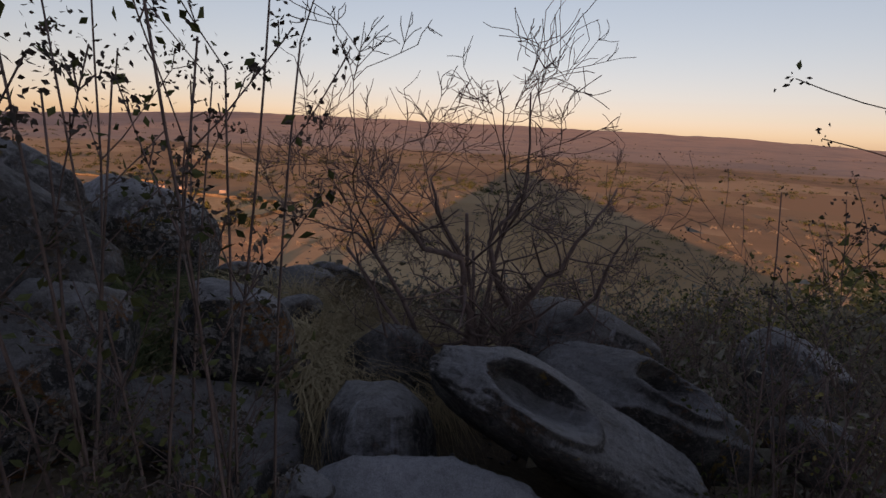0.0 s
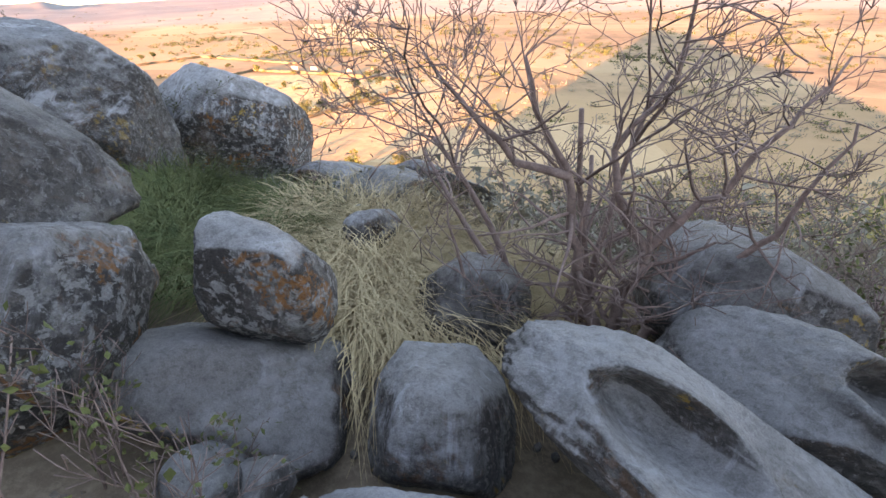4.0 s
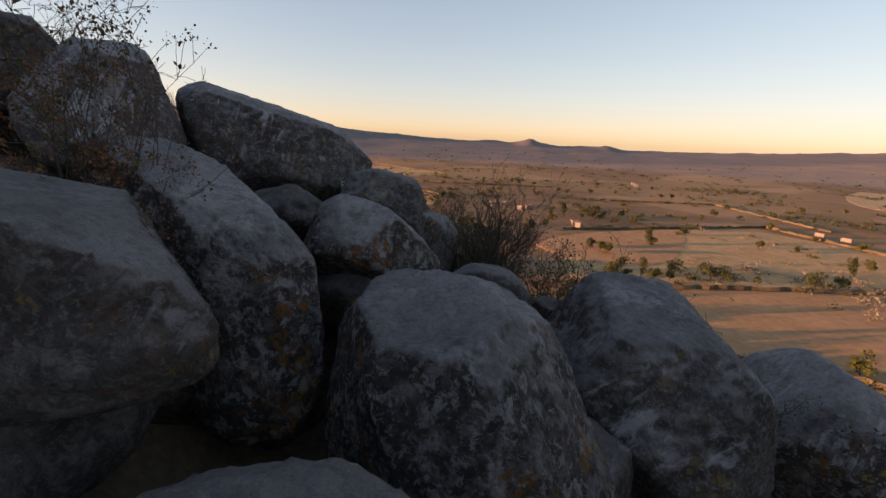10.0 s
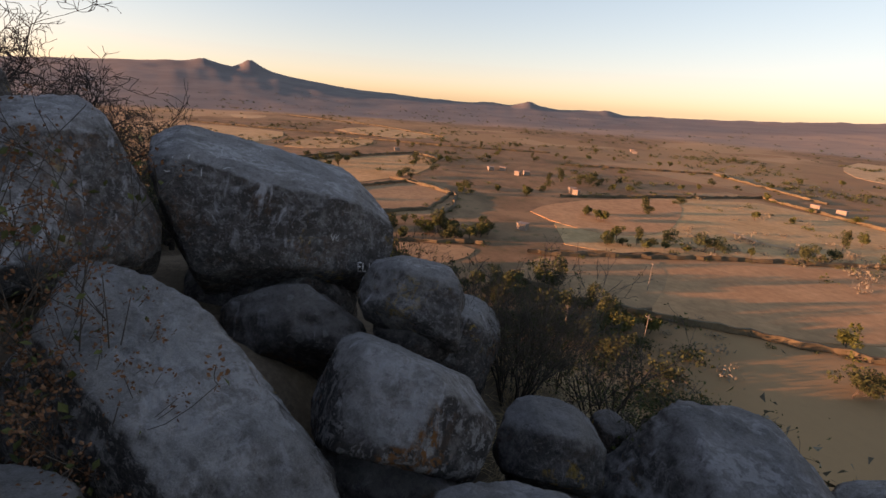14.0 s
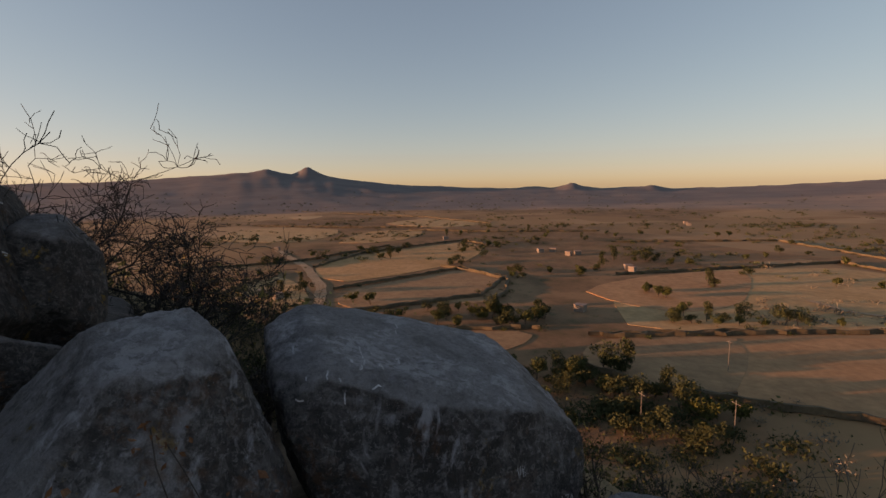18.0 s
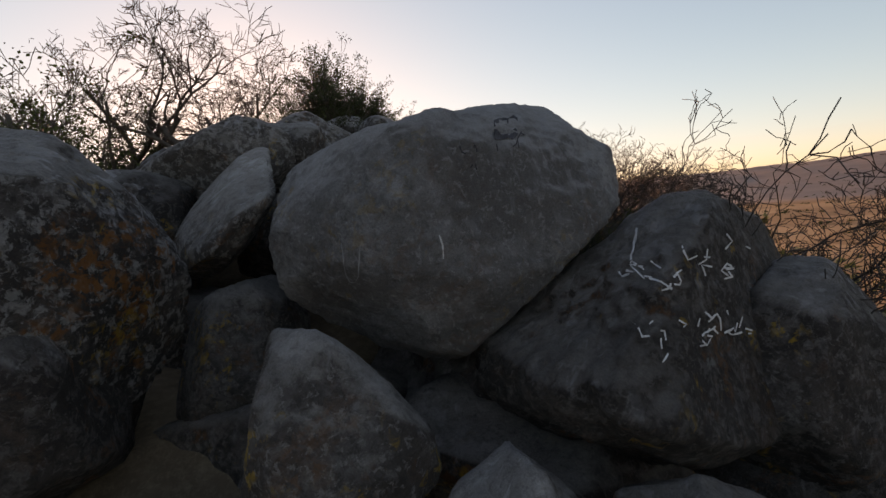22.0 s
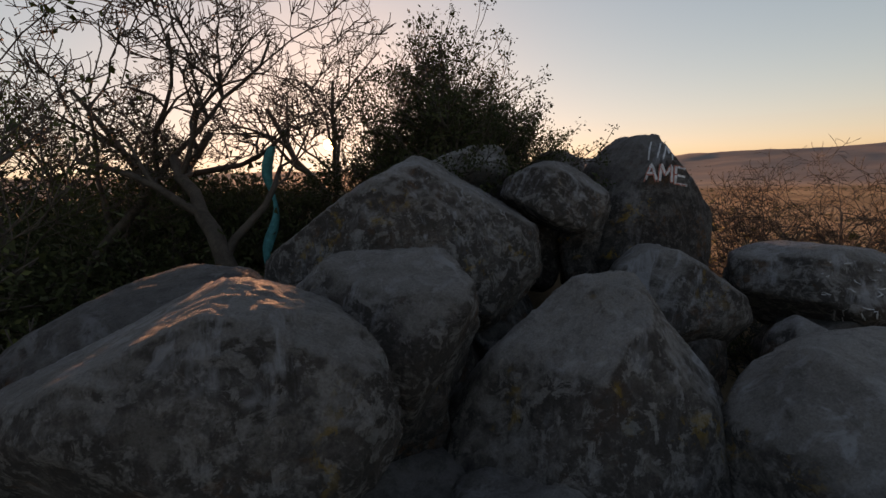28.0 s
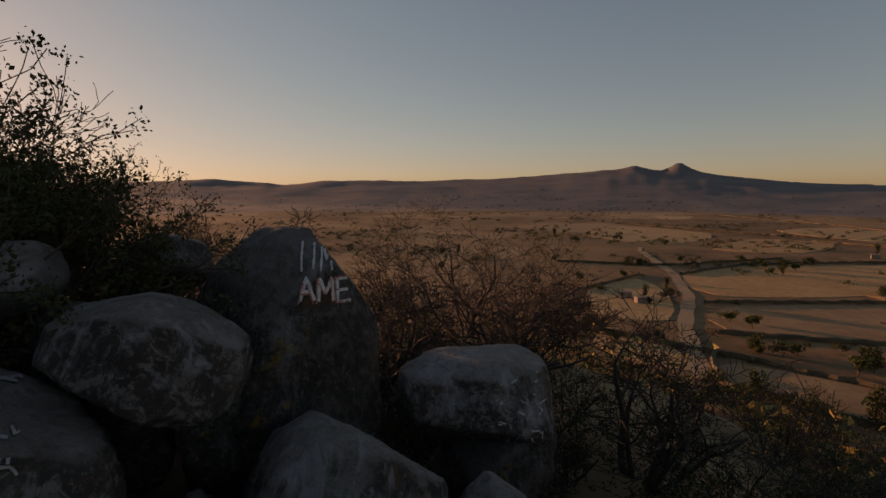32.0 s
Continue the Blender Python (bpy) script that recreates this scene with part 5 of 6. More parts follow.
def field(corners, soil):
    """A ploughed or stubble field on the plain, a thin sheet with rounded corners."""
    layer[0] += 1
    z = PLAIN + 0.1 + 0.008 * layer[0]
    n = len(corners)
    c = np.array(corners, float)
    pts = []
    for i in range(n):
        a, b, d = c[i - 1], c[i], c[(i + 1) % n]
        for t in (0.12, 0.5, 0.88):
            pts.append((a + b) / 2 * (1 - t) ** 2 + b * 2 * t * (1 - t) + (b + d) / 2 * t * t if t != 0.5 else b * 0.62 + (a + b + d + b) / 4 * 0.38)
    verts = [(x, y, z) for x, y in pts] + [(x, y, z - 0.6) for x, y in pts]
    m = len(pts)
    faces = [tuple(range(m))] + [(i, m + i, m + (i + 1) % m, (i + 1) % m) for i in range(m)]
    return tagged(mesh_object("field", verts, faces, soils[soil]), "dry bare farm field of %s soil" % soil, "field", "farm fields", "structure")


HEDGE = []


def field_wall(points):
    """A low dry-stone wall overgrown with brush along a field's edge."""
    rng = np.random.RandomState(int(abs(points[0][0]) + abs(points[0][1]) * 7))
    pts = along(points, 3.0)
    verts, faces = [], []
    HEDGE.extend(tuple(p + rng.normal(size=2) * 1.5) for p in pts if rng.uniform() < 0.4)
    for i, p in enumerate(pts):
        d = pts[min(i + 1, len(pts) - 1)] - pts[max(i - 1, 0)]
        d = d / (np.linalg.norm(d) + 1e-6)
        s = np.array([-d[1], d[0]])
        p = p + s * rng.normal() * 0.4
        h, w = rng.uniform(0.6, 1.3), rng.uniform(0.5, 0.9)
        for o, z in ((-w, -0.3), (-w * 0.6, h), (w * 0.6, h * 0.9), (w, -0.3)):
            verts.append((*(p + s * o), PLAIN + 0.5 + z))
    for i in range(len(pts) - 1):
        faces += [(4 * i + j, 4 * i + j + 1, 4 * i + 5 + j, 4 * i + 4 + j) for j in range(3)]
    return tagged(mesh_object("field_wall", verts, faces, stone_wall), "low dark stone wall along a field", "wall", "field walls", "structure")


def lane(points, width):
    pts = along(points, 6.0)
    layer[0] += 1
    verts, faces = [], []
    for i, p in enumerate(pts):
        d = pts[min(i + 1, len(pts) - 1)] - pts[max(i - 1, 0)]
        d = d / (np.linalg.norm(d) + 1e-6)
        s = np.array([-d[1], d[0]]) * width / 2 * (1 + 0.15 * math.sin(i * 1.7))
        verts += [(*(p + s), PLAIN + 0.15 + 0.008 * layer[0]), (*(p - s), PLAIN + 0.15 + 0.008 * layer[0])]
    faces = [(2 * i, 2 * i + 1, 2 * i + 3, 2 * i + 2) for i in range(len(pts) - 1)]
    return tagged(mesh_object("road", verts, faces, dusty), "pale dusty farm lane between the fields", "road", kind="structure")


def crown_mesh(rng, w, h, count, leaf):
    """A crown of leaf clumps in several uneven masses with gaps."""
    masses = [(rng.normal(size=3) * np.array([w * 0.28, w * 0.28, h * 0.16]) + np.array([0, 0, h * 0.62]), rng.uniform(0.22, 0.36)) for _ in range(9)]
    verts, faces = [], []
    for _ in range(count):
        c, s = masses[rng.randint(len(masses))]
        d = rng.normal(size=3)
        d = d / np.linalg.norm(d) * rng.uniform(0.55, 1.0)
        q = c + d * np.array([w * s, w * s, h * s * 0.8])
        i = len(verts)
        a = rng.normal(size=(3, 3)) * leaf
        verts += [q + a[0], q + a[1], q + a[2]]
        faces.append((i, i + 1, i + 2))
    return verts, faces


TREES = []
for i in range(6):
    rng = np.random.RandomState(300 + i)
    w, h = [(6.5, 4.2), (5.0, 4.5), (8.0, 5.0), (3.6, 3.4), (4.5, 7.5), (7.0, 4.0)][i]
    root = tagged(new("field_tree"), ("dark green spreading tree on the plain", "small rounded tree on the plain", "broad green tree on the plain", "low bush on the plain", "tall narrow tree on the plain", "yellow-green spreading tree on the plain")[i], "tree", "trees of the plain")
    out = []
    limbs(rng, (0, 0, -0.3), (0.05, 0.05, 1), h * 0.5, 0.22, 2, out, 0.2, (3, 4), 0.05, 0.7, 0.8)
    mesh_object("trunk", *tubes(out, 0.03), bark_dark, root)
    mesh_object("crown", *crown_mesh(rng, w * 0.9, h * 1.25, 900, 0.27), (leaf_dark, leaf_green, leaf_dark, leaf_green, leaf_dark, leaf_lime)[i], root)
    TREES.append(root)
trng = np.random.RandomState(9)
used = set()


def plain_tree(x, y):
    k = trng.choice(6, p=[0.25, 0.2, 0.2, 0.15, 0.07, 0.13])
    s = trng.uniform(0.5, 0.95)
    m = pose(x, y, max(PLAIN, gz(x, y)) + 0.1, 0, 0, trng.uniform(0, 360))
    if k in used:
        ob = copy_thing(TREES[k], m)
    else:
        used.add(k)
        ob = TREES[k]
        ob.matrix_basis = m
    ob.scale = (s, s, s)
    return ob


def house(x, y):
    """A small flat-roofed farmhouse with a door and windows."""
    rng = np.random.RandomState(int(abs(x) * 3 + abs(y)))
    root = tagged(new("farmhouse"), "small pale one-storey farmhouse among the fields", "house", "farmhouses")
    w, d, h = rng.uniform(3.0, 4.6), rng.uniform(2.6, 3.4), rng.uniform(2.2, 2.5)

    def block(name, a, b, material):
        v = [(p, q, r) for p in (a[0], b[0]) for q in (a[1], b[1]) for r in (a[2], b[2])]
        f = [(0, 1, 3, 2), (4, 6, 7, 5), (0, 4, 5, 1), (2, 3, 7, 6), (0, 2, 6, 4), (1, 5, 7, 3)]
        return mesh_object(name, v, f, material, root)
    block("wall", (-w / 2, -d / 2, -0.5), (w / 2, d / 2, h), house_wall)
    block("roof", (-w / 2 - 0.2, -d / 2 - 0.2, h), (w / 2 + 0.2, d / 2 + 0.2, h + 0.22), house_roof)
    block("door", (-0.5, -d / 2 - 0.05, 0), (0.5, -d / 2 + 0.02, 2.1), bark_dark)
    for k in (-1, 1):
        block("window", (k * w * 0.3 - 0.5, -d / 2 - 0.05, 1.0), (k * w * 0.3 + 0.5, -d / 2 + 0.02, 2.0), bark_dark)
    root.matrix_world = pose(x, y, PLAIN + 0.2, 0, 0, math.degrees(math.atan2(y, x)) + 90 + rng.uniform(-30, 30))
    return root


def power_pole(x, y):
    root = tagged(new("power_pole"), "grey wooden power pole with a crossarm", "pole", "power poles")
    r = [(np.array([0, 0, -0.5]), np.array([0, 0, 8.0]))]
    mesh_object("pole", *tubes([([np.array([0, 0, -0.5]), np.array([0, 0, 8.0])], [0.10, 0.07], 0)]), post_grey, root)
    mesh_object("crossarm", *tubes([([np.array([-0.9, 0, 7.4]), np.array([0.9, 0, 7.4])], [0.08, 0.08], 0)]), post_grey, root)
    root.location = (x, y, gz(x, y) + 0.1)
    return root


def spots(rng, n, r0, r1, a0, a1):
    out = []
    while len(out) < n:
        r, a = math.exp(rng.uniform(math.log(r0), math.log(r1))), radians(rng.uniform(a0, a1))
        x, y = CENTRE[0] - math.sin(a) * r, CENTRE[1] + math.cos(a) * r
        if noise.noise(Vector((x * 0.012, y * 0.012, 4.0))) > rng.uniform(-0.25, 0.45):
            out.append((x, y))
    return out


# <valley>
# fields, one sheet each
field([(-121, 85), (-76, 229), (-41, 136), (-83, 79)], "red")
field([(-126, 88), (-208, 149), (-193, 281), (-90, 265), (-78, 234), (-108, 148)], "tan")
field([(-346, 615), (-434, 850), (-307, 693), (-175, 490), (-121, 347), (-232, 500), (-273, 513)], "pale")
field([(-254, 69), (-239, 96), (-214, 93), (-187, 80), (-176, 69), (-176, 48)], "brown")
field([(-360, 93), (-349, 130), (-298, 108), (-280, 76)], "tan")
field([(-217, 10), (-251, 80), (-214, 90), (-186, 68), (-178, 9)], "brown")
field([(-283, -3), (-333, 33), (-380, 122), (-344, 128), (-278, 98), (-227, 10)], "orange")
field([(-162, -30), (-154, 5), (-136, 6), (-140, -17)], "tan")
field([(-153, 9), (-136, 69), (-125, 60), (-118, 43), (-133, 9)], "brown")
field([(-107, 65), (-124, 81), (-112, 128), (-78, 88), (-88, 73)], "brown")
field([(-466, -95), (-625, -69), (-551, 43), (-419, 2)], "tan")
field([(-399, 11), (-519, 59), (-500, 124), (-405, 80)], "orange")
field([(-182, 108), (-200, 154), (-201, 229), (-140, 159), (-135, 122)], "red")
field([(-223, -40), (-272, -19), (-232, -3), (-182, 0), (-181, -30)], "tan")
field([(-611, 77), (-704, 175), (-554, 214), (-511, 146)], "tan")
field([(-1094, -68), (-1144, 9), (-786, 24), (-735, -29)], "pale")
# field walls and hedges
field_wall([(-123, 84), (-107, 146), (-77, 231)])
field_wall([(-85, 77), (-66, 98), (-50, 116), (-38, 127)])
field_wall([(-264, 72), (-219, 94), (-187, 80), (-173, 66)])
field_wall([(-220, 9), (-254, 81), (-217, 91), (-186, 68), (-177, 12)])
field_wall([(-165, -30), (-156, 6), (-137, 70)])
field_wall([(-126, 81), (-113, 130)])
field_wall([(-106, 64), (-88, 73), (-78, 86)])
field_wall([(-286, 1), (-339, 34), (-388, 125), (-348, 134)])
field_wall([(-302, -69), (-315, -6), (-375, 60)])
field_wall([(-646, -71), (-567, 44), (-528, 131)])
field_wall([(-208, 149), (-196, 285), (-132, 272), (-87, 258)])
field_wall([(-154, 9), (-133, 9), (-117, 43)])
field_wall([(-223, -40), (-276, -19)])
field_wall([(-1094, -68), (-704, 175), (-554, 214)])
field_wall([(-505, 102), (-446, 178), (-411, 274)])
field_wall([(-328, 231), (-286, 350), (-177, 314)])
# lanes
lane([(-378, -25), (-288, -3), (-229, 4), (-181, 2), (-154, 4), (-133, 6)], 5)
lane([(-137, 184), (-121, 181), (-103, 190)], 3)
# trees of the plain
for x, y in [(-129, 115), (-127, 120), (-121, 124), (-120, 132), (-117, 138), (-116, 146), (-114, 149), (-170, 138), (-159, 137), (-170, 172), (-88, 202), (-88, 209), (-55, 118), (-42, 97), (-41, 102), (-43, 122), (-80, 229), (-232, 105), (-217, 101), (-163, 83), (-147, 77), (-212, 131), (-348, 139), (-219, 244), (-222, 297), (-226, 268), (-238, 190), (-242, 203), (-245, 219), (-233, 223), (-233, 158), (-273, 85), (-264, 78), (-160, 272), (-138, 273), (-149, 363), (-151, 218), (-144, 233), (-100, 174), (-75, 191), (-98, 185), (-108, 159), (-192, 285), (-541, 122), (-444, 142), (-487, 187), (-433, 208), (-452, 251), (-346, 218), (-458, 321), (-365, 316), (-323, 341), (-235, 289)]:
    plain_tree(x, y)
for x, y in [(-160, -23), (-155, -17), (-159, -27), (-161, -6), (-161, 20), (-187, 22), (-194, 16), (-170, 41), (-164, 46), (-166, 52), (-159, 55), (-156, 59), (-154, 66), (-153, 76), (-146, 74), (-152, 40), (-131, -21), (-128, -10), (-128, -4), (-122, 11), (-124, 16), (-123, 21), (-120, 24), (-121, 35), (-122, 38), (-107, 43), (-111, 49), (-103, 49), (-101, 51), (-100, 56), (-98, 58), (-94, 60), (-91, 62), (-87, 64), (-227, 104), (-236, 103), (-226, 122), (-212, 131), (-224, 148), (-342, 131), (-270, 80), (-267, 85), (-291, 108), (-330, 1), (-313, 7), (-321, -29), (-311, -21), (-219, -3), (-210, -10), (-217, -13), (-225, -32), (-169, 136), (-161, 135), (-171, 170), (-133, 119), (-135, 124), (-127, 126), (-125, 131), (-126, 139), (-241, 185), (-235, 193), (-230, 202), (-217, 203), (-350, 175), (-380, 200), (-358, 222), (-356, 254), (-359, 281), (-380, 261), (-425, 121), (-342, 55), (-355, 35), (-356, 70)]:
    plain_tree(x, y)
# houses
for x, y in [(-127, 280), (-168, 289), (-214, 163), (-427, 396), (-154, 288), (-279, 170), (-296, 161)]:
    house(x, y)
for x, y in [(-210, -14), (-152, 94), (-217, -20), (-297, 152), (-277, 162), (-449, 412), (-402, 114), (-320, 9), (-378, -25), (-220, 165)]:
    house(x, y)
for x, y in [(-73, 58), (-65, 71), (-91, 97)]:
    power_pole(x, y)
# </valley>
wrng = np.random.RandomState(31)
for n, a0, a1, r0, r1 in ((26, 40, 84, 84, 120), (14, 78, 93, 98, 124), (16, 58, 86, 150, 168), (10, 40, 60, 100, 112), (12, 92, 112, 96, 130)):
    for _ in range(n):
        a, r = radians(wrng.uniform(a0, a1)), wrng.uniform(r0, r1)
        plain_tree(-4.3 - math.sin(a) * r, 1.6 + math.cos(a) * r)
for x, y in spots(wrng, 60, 220, 620, 15, 118):
    plain_tree(x, y)



def scrub_sheet(name, label, rng, places, size, material, count=60, leaf=0.08):
    """Far bushes, each an uneven heap of small leaf sprays."""
    xs, ys = np.array([p[0] for p in places]), np.array([p[1] for p in places])
    zs = np.maximum(PLAIN, ground_z(xs, ys))
    n = len(places)
    s = size * rng.uniform(0.5, 1.4, size=n)
    d = rng.normal(size=(n, count, 3)) * np.array([0.5, 0.5, 0.3])
    d[:, :, 2] = np.abs(d[:, :, 2]) + 0.05
    q = np.stack([xs, ys, zs], -1)[:, None, :] + d * s[:, None, None]
    tri = q[:, :, None, :] + rng.normal(size=(n, count, 3, 3)) * (s * leaf)[:, None, None, None]
    verts = tri.reshape(-1, 3)
    faces = np.arange(len(verts)).reshape(-1, 3).tolist()
    return tagged(mesh_object(name, verts.tolist(), faces, material), label, "bushes", kind="stuff")


srng = np.random.RandomState(77)
scrub_sheet("far_bush", "scattered dark bushes over the plain and hills", srng, spots(srng, 3000, 330, 1900, -60, 160), 2.8, leaf_dark, 40, 0.16)
scrub_sheet("far_bush", "scattered olive bushes over the plain", srng, spots(srng, 900, 260, 1100, -60, 160), 2.0, leaf_green, 40, 0.16)
scrub_sheet("far_bush", "grey-green bushes below the first slope", srng, spots(srng, 900, 55, 320, -62, 40), 2.2, grey_leaf, 60, 0.1)
scrub_sheet("far_bush", "green bushes below the first slope", srng, spots(srng, 500, 50, 260, -62, 30), 2.0, leaf_green, 60, 0.1)
scrub_sheet("slope_scrub", "grey-green brush covering the slope", srng, spots(srng, 900, 13, 75, -80, 150), 1.3, leaf_green, 110, 0.06)
scrub_sheet("slope_scrub", "dry brown brush covering the slope", srng, spots(srng, 900, 10, 60, -80, 150), 1.0, leaf_dry, 90, 0.05)
scrub_sheet("slope_scrub", "dense grey brush on the near slope", srng, spots(srng, 420, 5.5, 34, -75, 14), 0.85, grey_leaf, 260, 0.035)
scrub_sheet("slope_scrub", "green and grey brush on the near slope", srng, spots(srng, 200, 6.5, 34, -75, 30), 0.75, leaf_green, 200, 0.035)
scrub_sheet("hedge", "dark brush growing along the field walls", srng, HEDGE[::2], 1.7, leaf_dark, 70, 0.11)
scrub_sheet("hedge", "olive brush growing along the field walls", srng, HEDGE[1::2], 1.8, leaf_lime, 70, 0.11)
scrub_sheet("slope_scrub", "dark trees and brush at the foot of the slope", srng, spots(srng, 300, 60, 104, -20, 130), 3.0, leaf_dark, 260, 0.08)
scrub_sheet("ridge_scrub", "dark brush along the ridge", srng, spots(srng, 160, 6.5, 14, 168, 260), 1.0, leaf_dark, 420, 0.026)
# brush under the sun is added to hold low sunlight off the rocks
scrub_sheet("ridge_scrub", "low dark brush added on the ridge to block the sun", srng, spots(srng, 70, 8.5, 12, 158, 182), 0.45, leaf_dark, 320, 0.04)

brng = np.random.RandomState(78)
scrub_sheet("slope_scrub", "tangled grey dry brush below the boulders", brng, [(brng.uniform(-0.7, 3.4), brng.uniform(4.3, 8.0)) for _ in range(70)], 0.6, grey_leaf, 700, 0.018)
scrub_sheet("slope_scrub", "green-grey brush below the pile", brng, [(brng.uniform(-7.5, -3.2), brng.uniform(4.6, 8.0)) for _ in range(60)], 0.6, leaf_green, 650, 0.018)
scrub_sheet("ridge_scrub", "low dark green weeds between the ridge rocks", brng, [(brng.uniform(-8.2, -5.9), brng.uniform(-6.6, -4.3)) for _ in range(60)], 0.42, leaf_dark, 600, 0.028)
scrub_sheet("ridge_scrub", "dense dark brush on the ridge", brng, [(brng.uniform(-5.6, -1.5), brng.uniform(-7.2, -4.7)) for _ in range(70)], 0.75, leaf_dark, 900, 0.018)

# ---- paint and scratches on the boulders ----
from mathutils.bvhtree import BVHTree

GLYPHS = {"A": [((0, 0), (0.5, 1), (1, 0)), ((0.2, 0.4), (0.8, 0.4))], "M": [((0, 0), (0.1, 1), (0.5, 0.35), (0.9, 1), (1, 0))], "E": [((0.9, 1), (0, 1), (0, 0), (0.9, 0)), ((0, 0.5), (0.7, 0.5))],
          "L": [((0, 1), (0, 0), (0.8, 0))], "I": [((0.5, 1), (0.5, 0))], "Z": [((0, 1), (0.9, 1), (0, 0), (1, 0))], "V": [((0, 1), (0.5, 0), (1, 1))], "B": [((0, 0), (0, 1), (0.7, 0.85), (0, 0.5), (0.8, 0.25), (0, 0))], "|": [((0.5, 1), (0.45, 0))]}


def painted(rock, name, eye, target, strokes, width, material, label):
    """Paint strokes (in metres on a plane at the target) laid on the boulder's surface as a thin raised film."""
    inv = rock.matrix_world.inverted()
    eye_l, aim = inv @ Vector(eye), inv @ Vector(target)
    fwd = Vector(target) - Vector(eye)
    right = fwd.cross(Vector((0, 0, 1))).normalized()
    up = right.cross(fwd).normalized()
    me = rock.data
    tree = BVHTree.FromPolygons([v.co for v in me.vertices], [tuple(p.vertices) for p in me.polygons])
    verts, faces = [], []
    for line in strokes:
        pts = along([(a, c, 0) for a, c in line], 0.012)
        rows = []
        for i, q in enumerate(pts):
            d = pts[min(i + 1, len(pts) - 1)] - pts[max(i - 1, 0)]
            d = d / (np.linalg.norm(d) + 1e-9)
            w = width * (0.6 + 0.5 * abs(noise.noise(Vector((i * 0.37, q[0] * 9, q[1] * 9)))))
            pair = []
            for s in (-1, 1):
                goal = inv @ (Vector(target) + right * (q[0] - d[1] * w * s * 0.5) + up * (q[1] + d[0] * w * s * 0.5))
                hit, n, _, _ = tree.ray_cast(eye_l, (goal - eye_l).normalized())
                pair.append(hit + n * 0.004 if hit else None)
            rows.append(pair)
        for a, c in zip(rows[:-1], rows[1:]):
            if None not in a and None not in c:
                i = len(verts)
                verts += [a[0], a[1], c[1], c[0]]
                faces.append((i, i + 1, i + 2, i + 3))
    if faces:
        ob = mesh_object(name, verts, faces, material, rock, label=label)
        if name == "scrawl":
            tagged(ob, kind="stuff")


def lettering(text, x, y, w, h, gap=0.25):
    out = []
    for i, ch in enumerate(text):
        for g in GLYPHS.get(ch, []):
            out.append([(x + (i * (1 + gap) + a) * w, y + c * h) for a, c in g])
    return out


def scribble(seed, n, w, h, size):
    rng = np.random.RandomState(seed)
    out = []
    for _ in range(n):
        p = np.array([rng.uniform(-w, w), rng.uniform(-h, h)])
        a = rng.uniform(0, 6.28)
        line = [tuple(p)]
        for _ in range(rng.randint(1, 4)):
            a += rng.normal() * 1.3
            p = p + np.array([math.cos(a), math.sin(a)]) * size * rng.uniform(0.3, 1.0)
            line.append(tuple(p))
        out.append(line)
    return out


EYE_LOW, EYE_MID, EYE_TOP = (-2.33, 1.91, 1.39), (-4.24, 1.57, 1.68), (-5.65, -2.0, 2.95)
for k, ch in enumerate("AME"):
    painted(ROCK["ame"], "letter", EYE_TOP, AME, lettering(ch, -0.11 + k * 0.078, -0.10 - 0.006 * k, 0.06, 0.10), 0.017, white_paint, "white painted letter")
    painted(ROCK["ame"], "paint_smear", EYE_TOP, AME, lettering(ch, -0.12 + k * 0.078, -0.115, 0.065, 0.11), 0.01, red_paint, "red paint under the white")
for k, ch in enumerate("||M|"):
    painted(ROCK["ame"], "letter", EYE_TOP, AME, lettering(ch, -0.12 + k * 0.05, 0.025 + 0.01 * (k % 2), 0.045, 0.13 - 0.02 * (k % 2)), 0.013, chalk, "faded white painted letter")
for k, ch in enumerate("ELIZA"):
    painted(ROCK["slab8"], "letter", EYE_LOW, ELIZA, lettering(ch, -0.05 + k * 0.023, -0.03, 0.018, 0.042), 0.007, white_paint, "scratched pale letter")
for k, ch in enumerate("VB"):
    painted(ROCK["slab8"], "letter", EYE_LOW, VB, lettering(ch, -0.03 + k * 0.03, -0.02, 0.022, 0.045), 0.004, chalk, "scratched pale letter")
painted(ROCK["graf"], "scrawl", EYE_MID, GRAF, [q for k in range(2) for q in [[(a, c + 0.11 - 0.2 * k) for a, c in w] for w in scribble(5 + 60 * k, 20, 0.24, 0.05, 0.045)]], 0.008, chalk, "white scrawled paint marks")
painted(ROCK["bigb"], "scrawl", EYE_TOP, BIGB, scribble(6, 34, 0.2, 0.12, 0.02), 0.007, faint_chalk, "pale scratched writing")
painted(ROCK["wr"], "scrawl", EYE_TOP, WR, scribble(7, 22, 0.1, 0.16, 0.02), 0.006, chalk, "white scratch marks")
painted(ROCK["slab8"], "scrawl", EYE_LOW, SLABTOP, scribble(8, 16, 0.3, 0.1, 0.02), 0.008, chalk, "pale scratches")
painted(ROCK["pale"], "scrawl", (-4.42, 1.25, 1.67), PALE, scribble(9, 8, 0.09, 0.04, 0.02), 0.005, dark_paint, "small dark scrawl")

EYE_UP = (-4.45, 0.95, 1.76)
painted(ROCK["pale"], "chalk_mark", EYE_UP, (-5.0, -0.37, 1.64), [[(-0.02, 0.06), (-0.017, -0.03), (-0.008, -0.055), (0.008, -0.058), (0.02, -0.04), (0.036, 0.05)]], 0.004, faint_chalk, "faint white curved chalk mark")
painted(ROCK["pale"], "white_drip", EYE_UP, (-5.23, -0.23, 1.66), [[(0.0, 0.04), (0.007, 0.01), (0.006, -0.03)]], 0.004, chalk, "thin white drip")
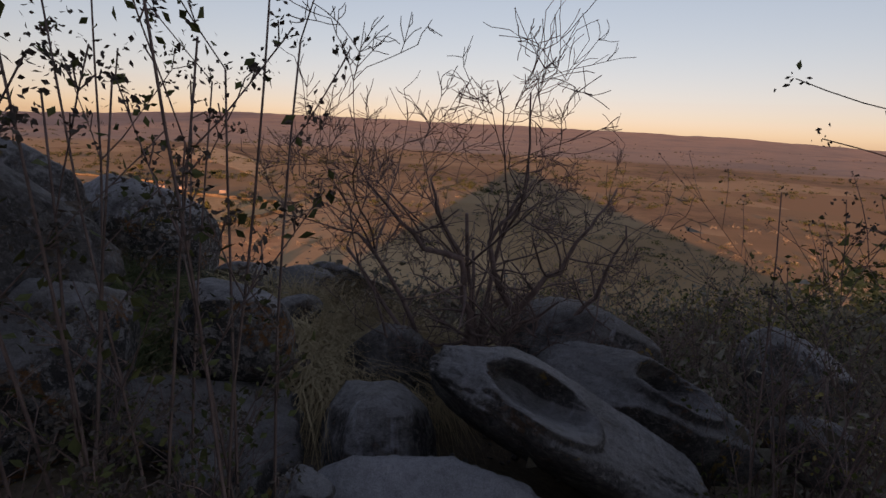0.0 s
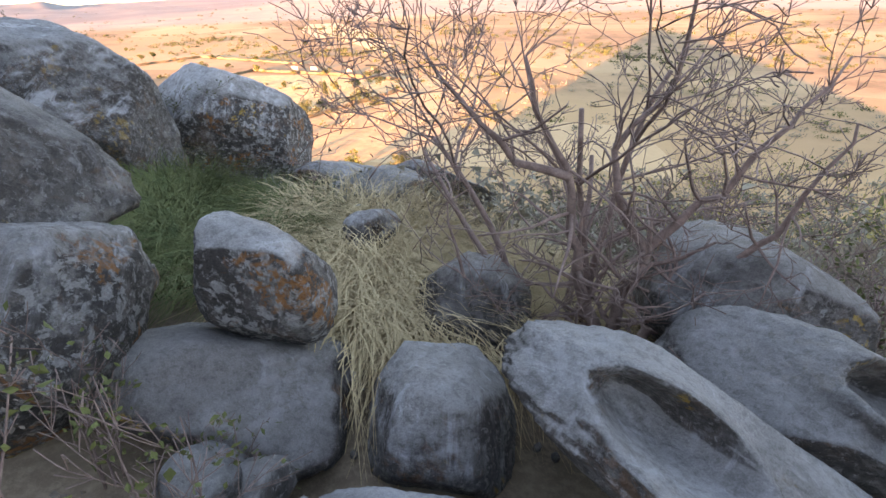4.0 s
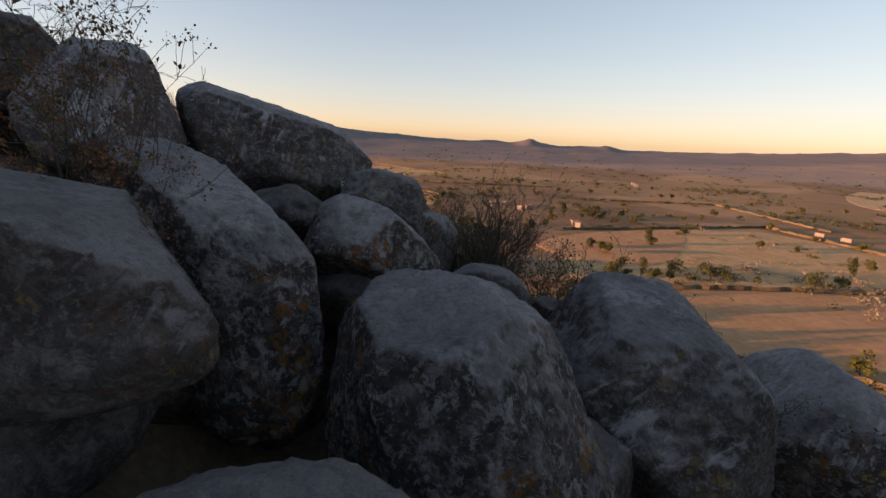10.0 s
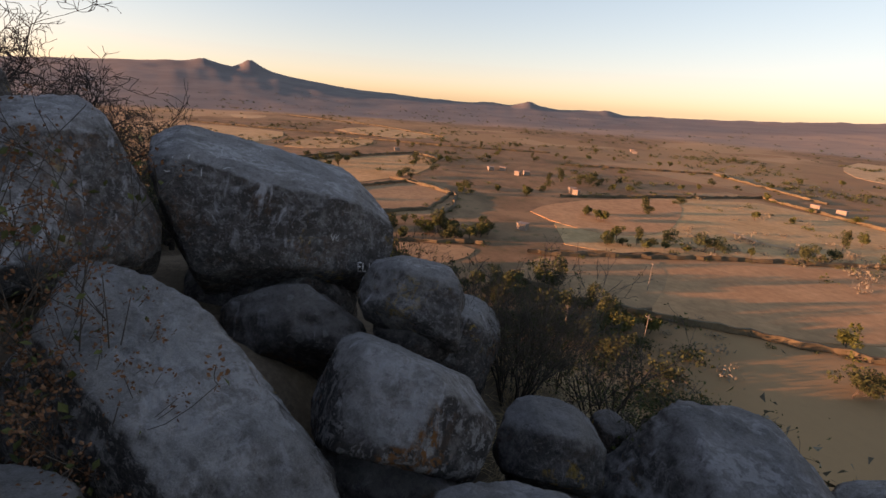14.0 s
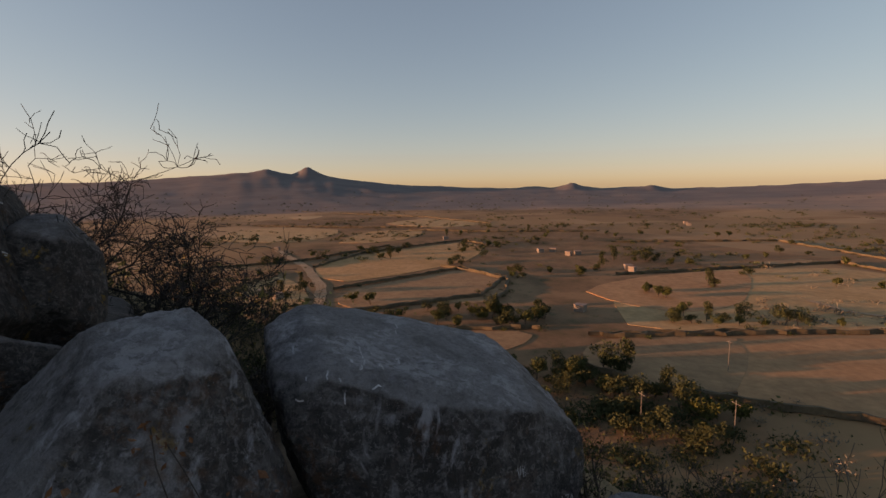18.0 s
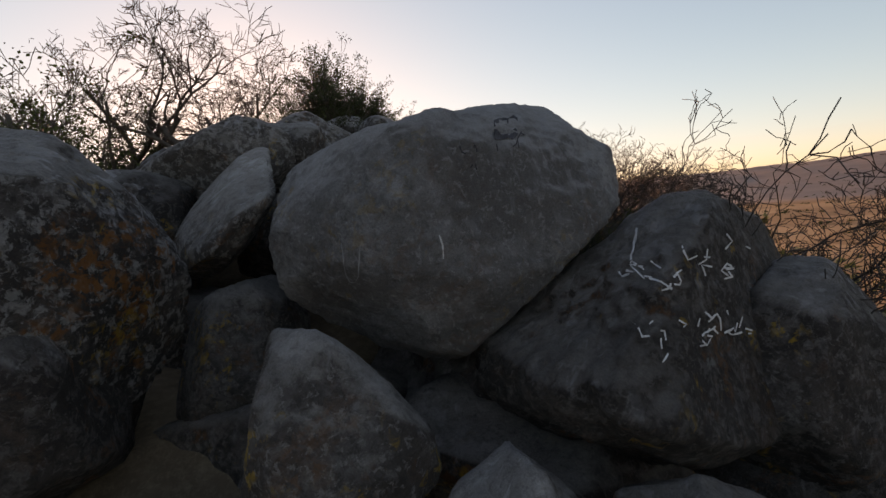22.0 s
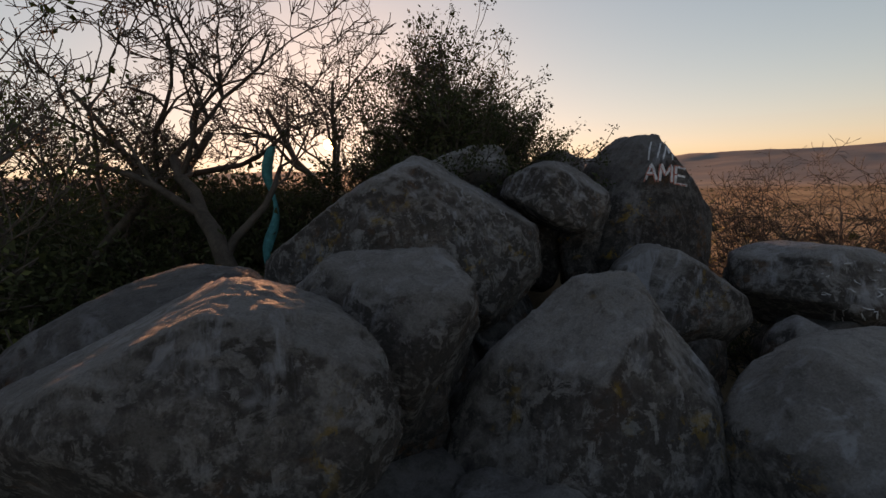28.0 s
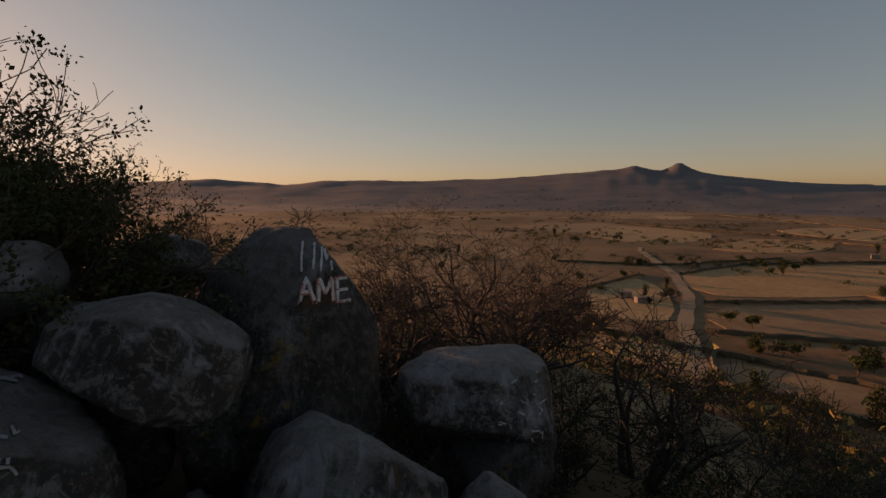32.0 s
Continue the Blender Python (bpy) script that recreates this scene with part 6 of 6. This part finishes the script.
painted(ROCK["pale"], "dark_patch", EYE_UP, (-5.35, -0.06, 1.97), [[(-0.03, 0.0), (0.03, 0.0)]], 0.07, dark_paint, "square dark stain")

# ---- loose stones on the path ----
prng = np.random.RandomState(5)
stone_mesh = []
for i in range(5):
    d, f = ico(2)
    rr = np.array([1 + 0.25 * noise.noise(Vector(q) * 1.7 + Vector((i * 5.1, 0, 0))) for q in d])
    me = bpy.data.meshes.new("pebble")
    me.from_pydata([tuple(q) for q in d * rr[:, None] * np.array([1, 0.8, 0.55])], [], f)
    me.materials.append((grey, dark, lichen, grey, dark)[i])
    me.polygons.foreach_set("use_smooth", [True] * len(me.polygons))
    stone_mesh.append(me)
for i in range(150):
    x, y = (prng.uniform(-1.1, 1.6), prng.uniform(1.5, 3.0)) if i < 110 else (prng.uniform(-5.2, -4.2), prng.uniform(-0.2, 1.2))
    s = 0.006 + 0.022 * prng.uniform() ** 3
    ob = new("pebble", stone_mesh[i % 5])
    ob.matrix_world = pose(x, y, gz(x, y) + 0.02 + s * 0.2, prng.uniform(-20, 20), prng.uniform(-20, 20), prng.uniform(0, 360)) @ Matrix.Diagonal((s, s, s, 1))
    tagged(ob, "small grey pebble lying on bare earth", "pebble", "pebbles on the path")

# a teal rag tied to the bare tree
rag, n = [], 14
for k in range(n + 1):
    s = k / n
    c = np.array([-5.31 + 0.08 * s, -4.6 + 0.06 * s, 2.86 - 0.78 * s]) + 0.03 * np.array([math.sin(s * 9), math.cos(s * 7), 0])
    w = 0.022 + 0.012 * math.sin(s * 11)
    rag += [c + np.array([w, 0.01 * math.sin(s * 15), 0]), c + np.array([0, 0.012, 0]), c - np.array([w, 0.01 * math.sin(s * 13), 0])]
ob = mesh_object("cloth_strip", rag, [(3 * k + j, 3 * k + j + 1, 3 * k + j + 4, 3 * k + j + 3) for k in range(n) for j in (0, 1)], teal_cloth, smooth_shade=True)
ob.modifiers.new("thick", "SOLIDIFY").thickness = 0.004
tagged(ob, "torn teal cloth strip hanging from a bare tree", "cloth")

# the setting sun behind the ridge
glow = bpy.data.materials.new("setting_sun")
glow.use_nodes = True
glow.node_tree.nodes["Principled BSDF"].inputs["Base Color"].default_value = (0, 0, 0, 1)
glow.node_tree.nodes["Principled BSDF"].inputs["Emission Color"].default_value = (1.0, 0.55, 0.16, 1)
glow.node_tree.nodes["Principled BSDF"].inputs["Emission Strength"].default_value = 22.0
d, f = ico(3)
a = radians(SUN_AZ)
ob = mesh_object("backdrop_sun", d * 52.0 + np.array([-math.sin(a), math.cos(a), math.tan(radians(3.7))]) * 4650, f, glow, smooth_shade=True)
tagged(ob, "low yellow sun setting behind the ridge", "sun", kind="structure")
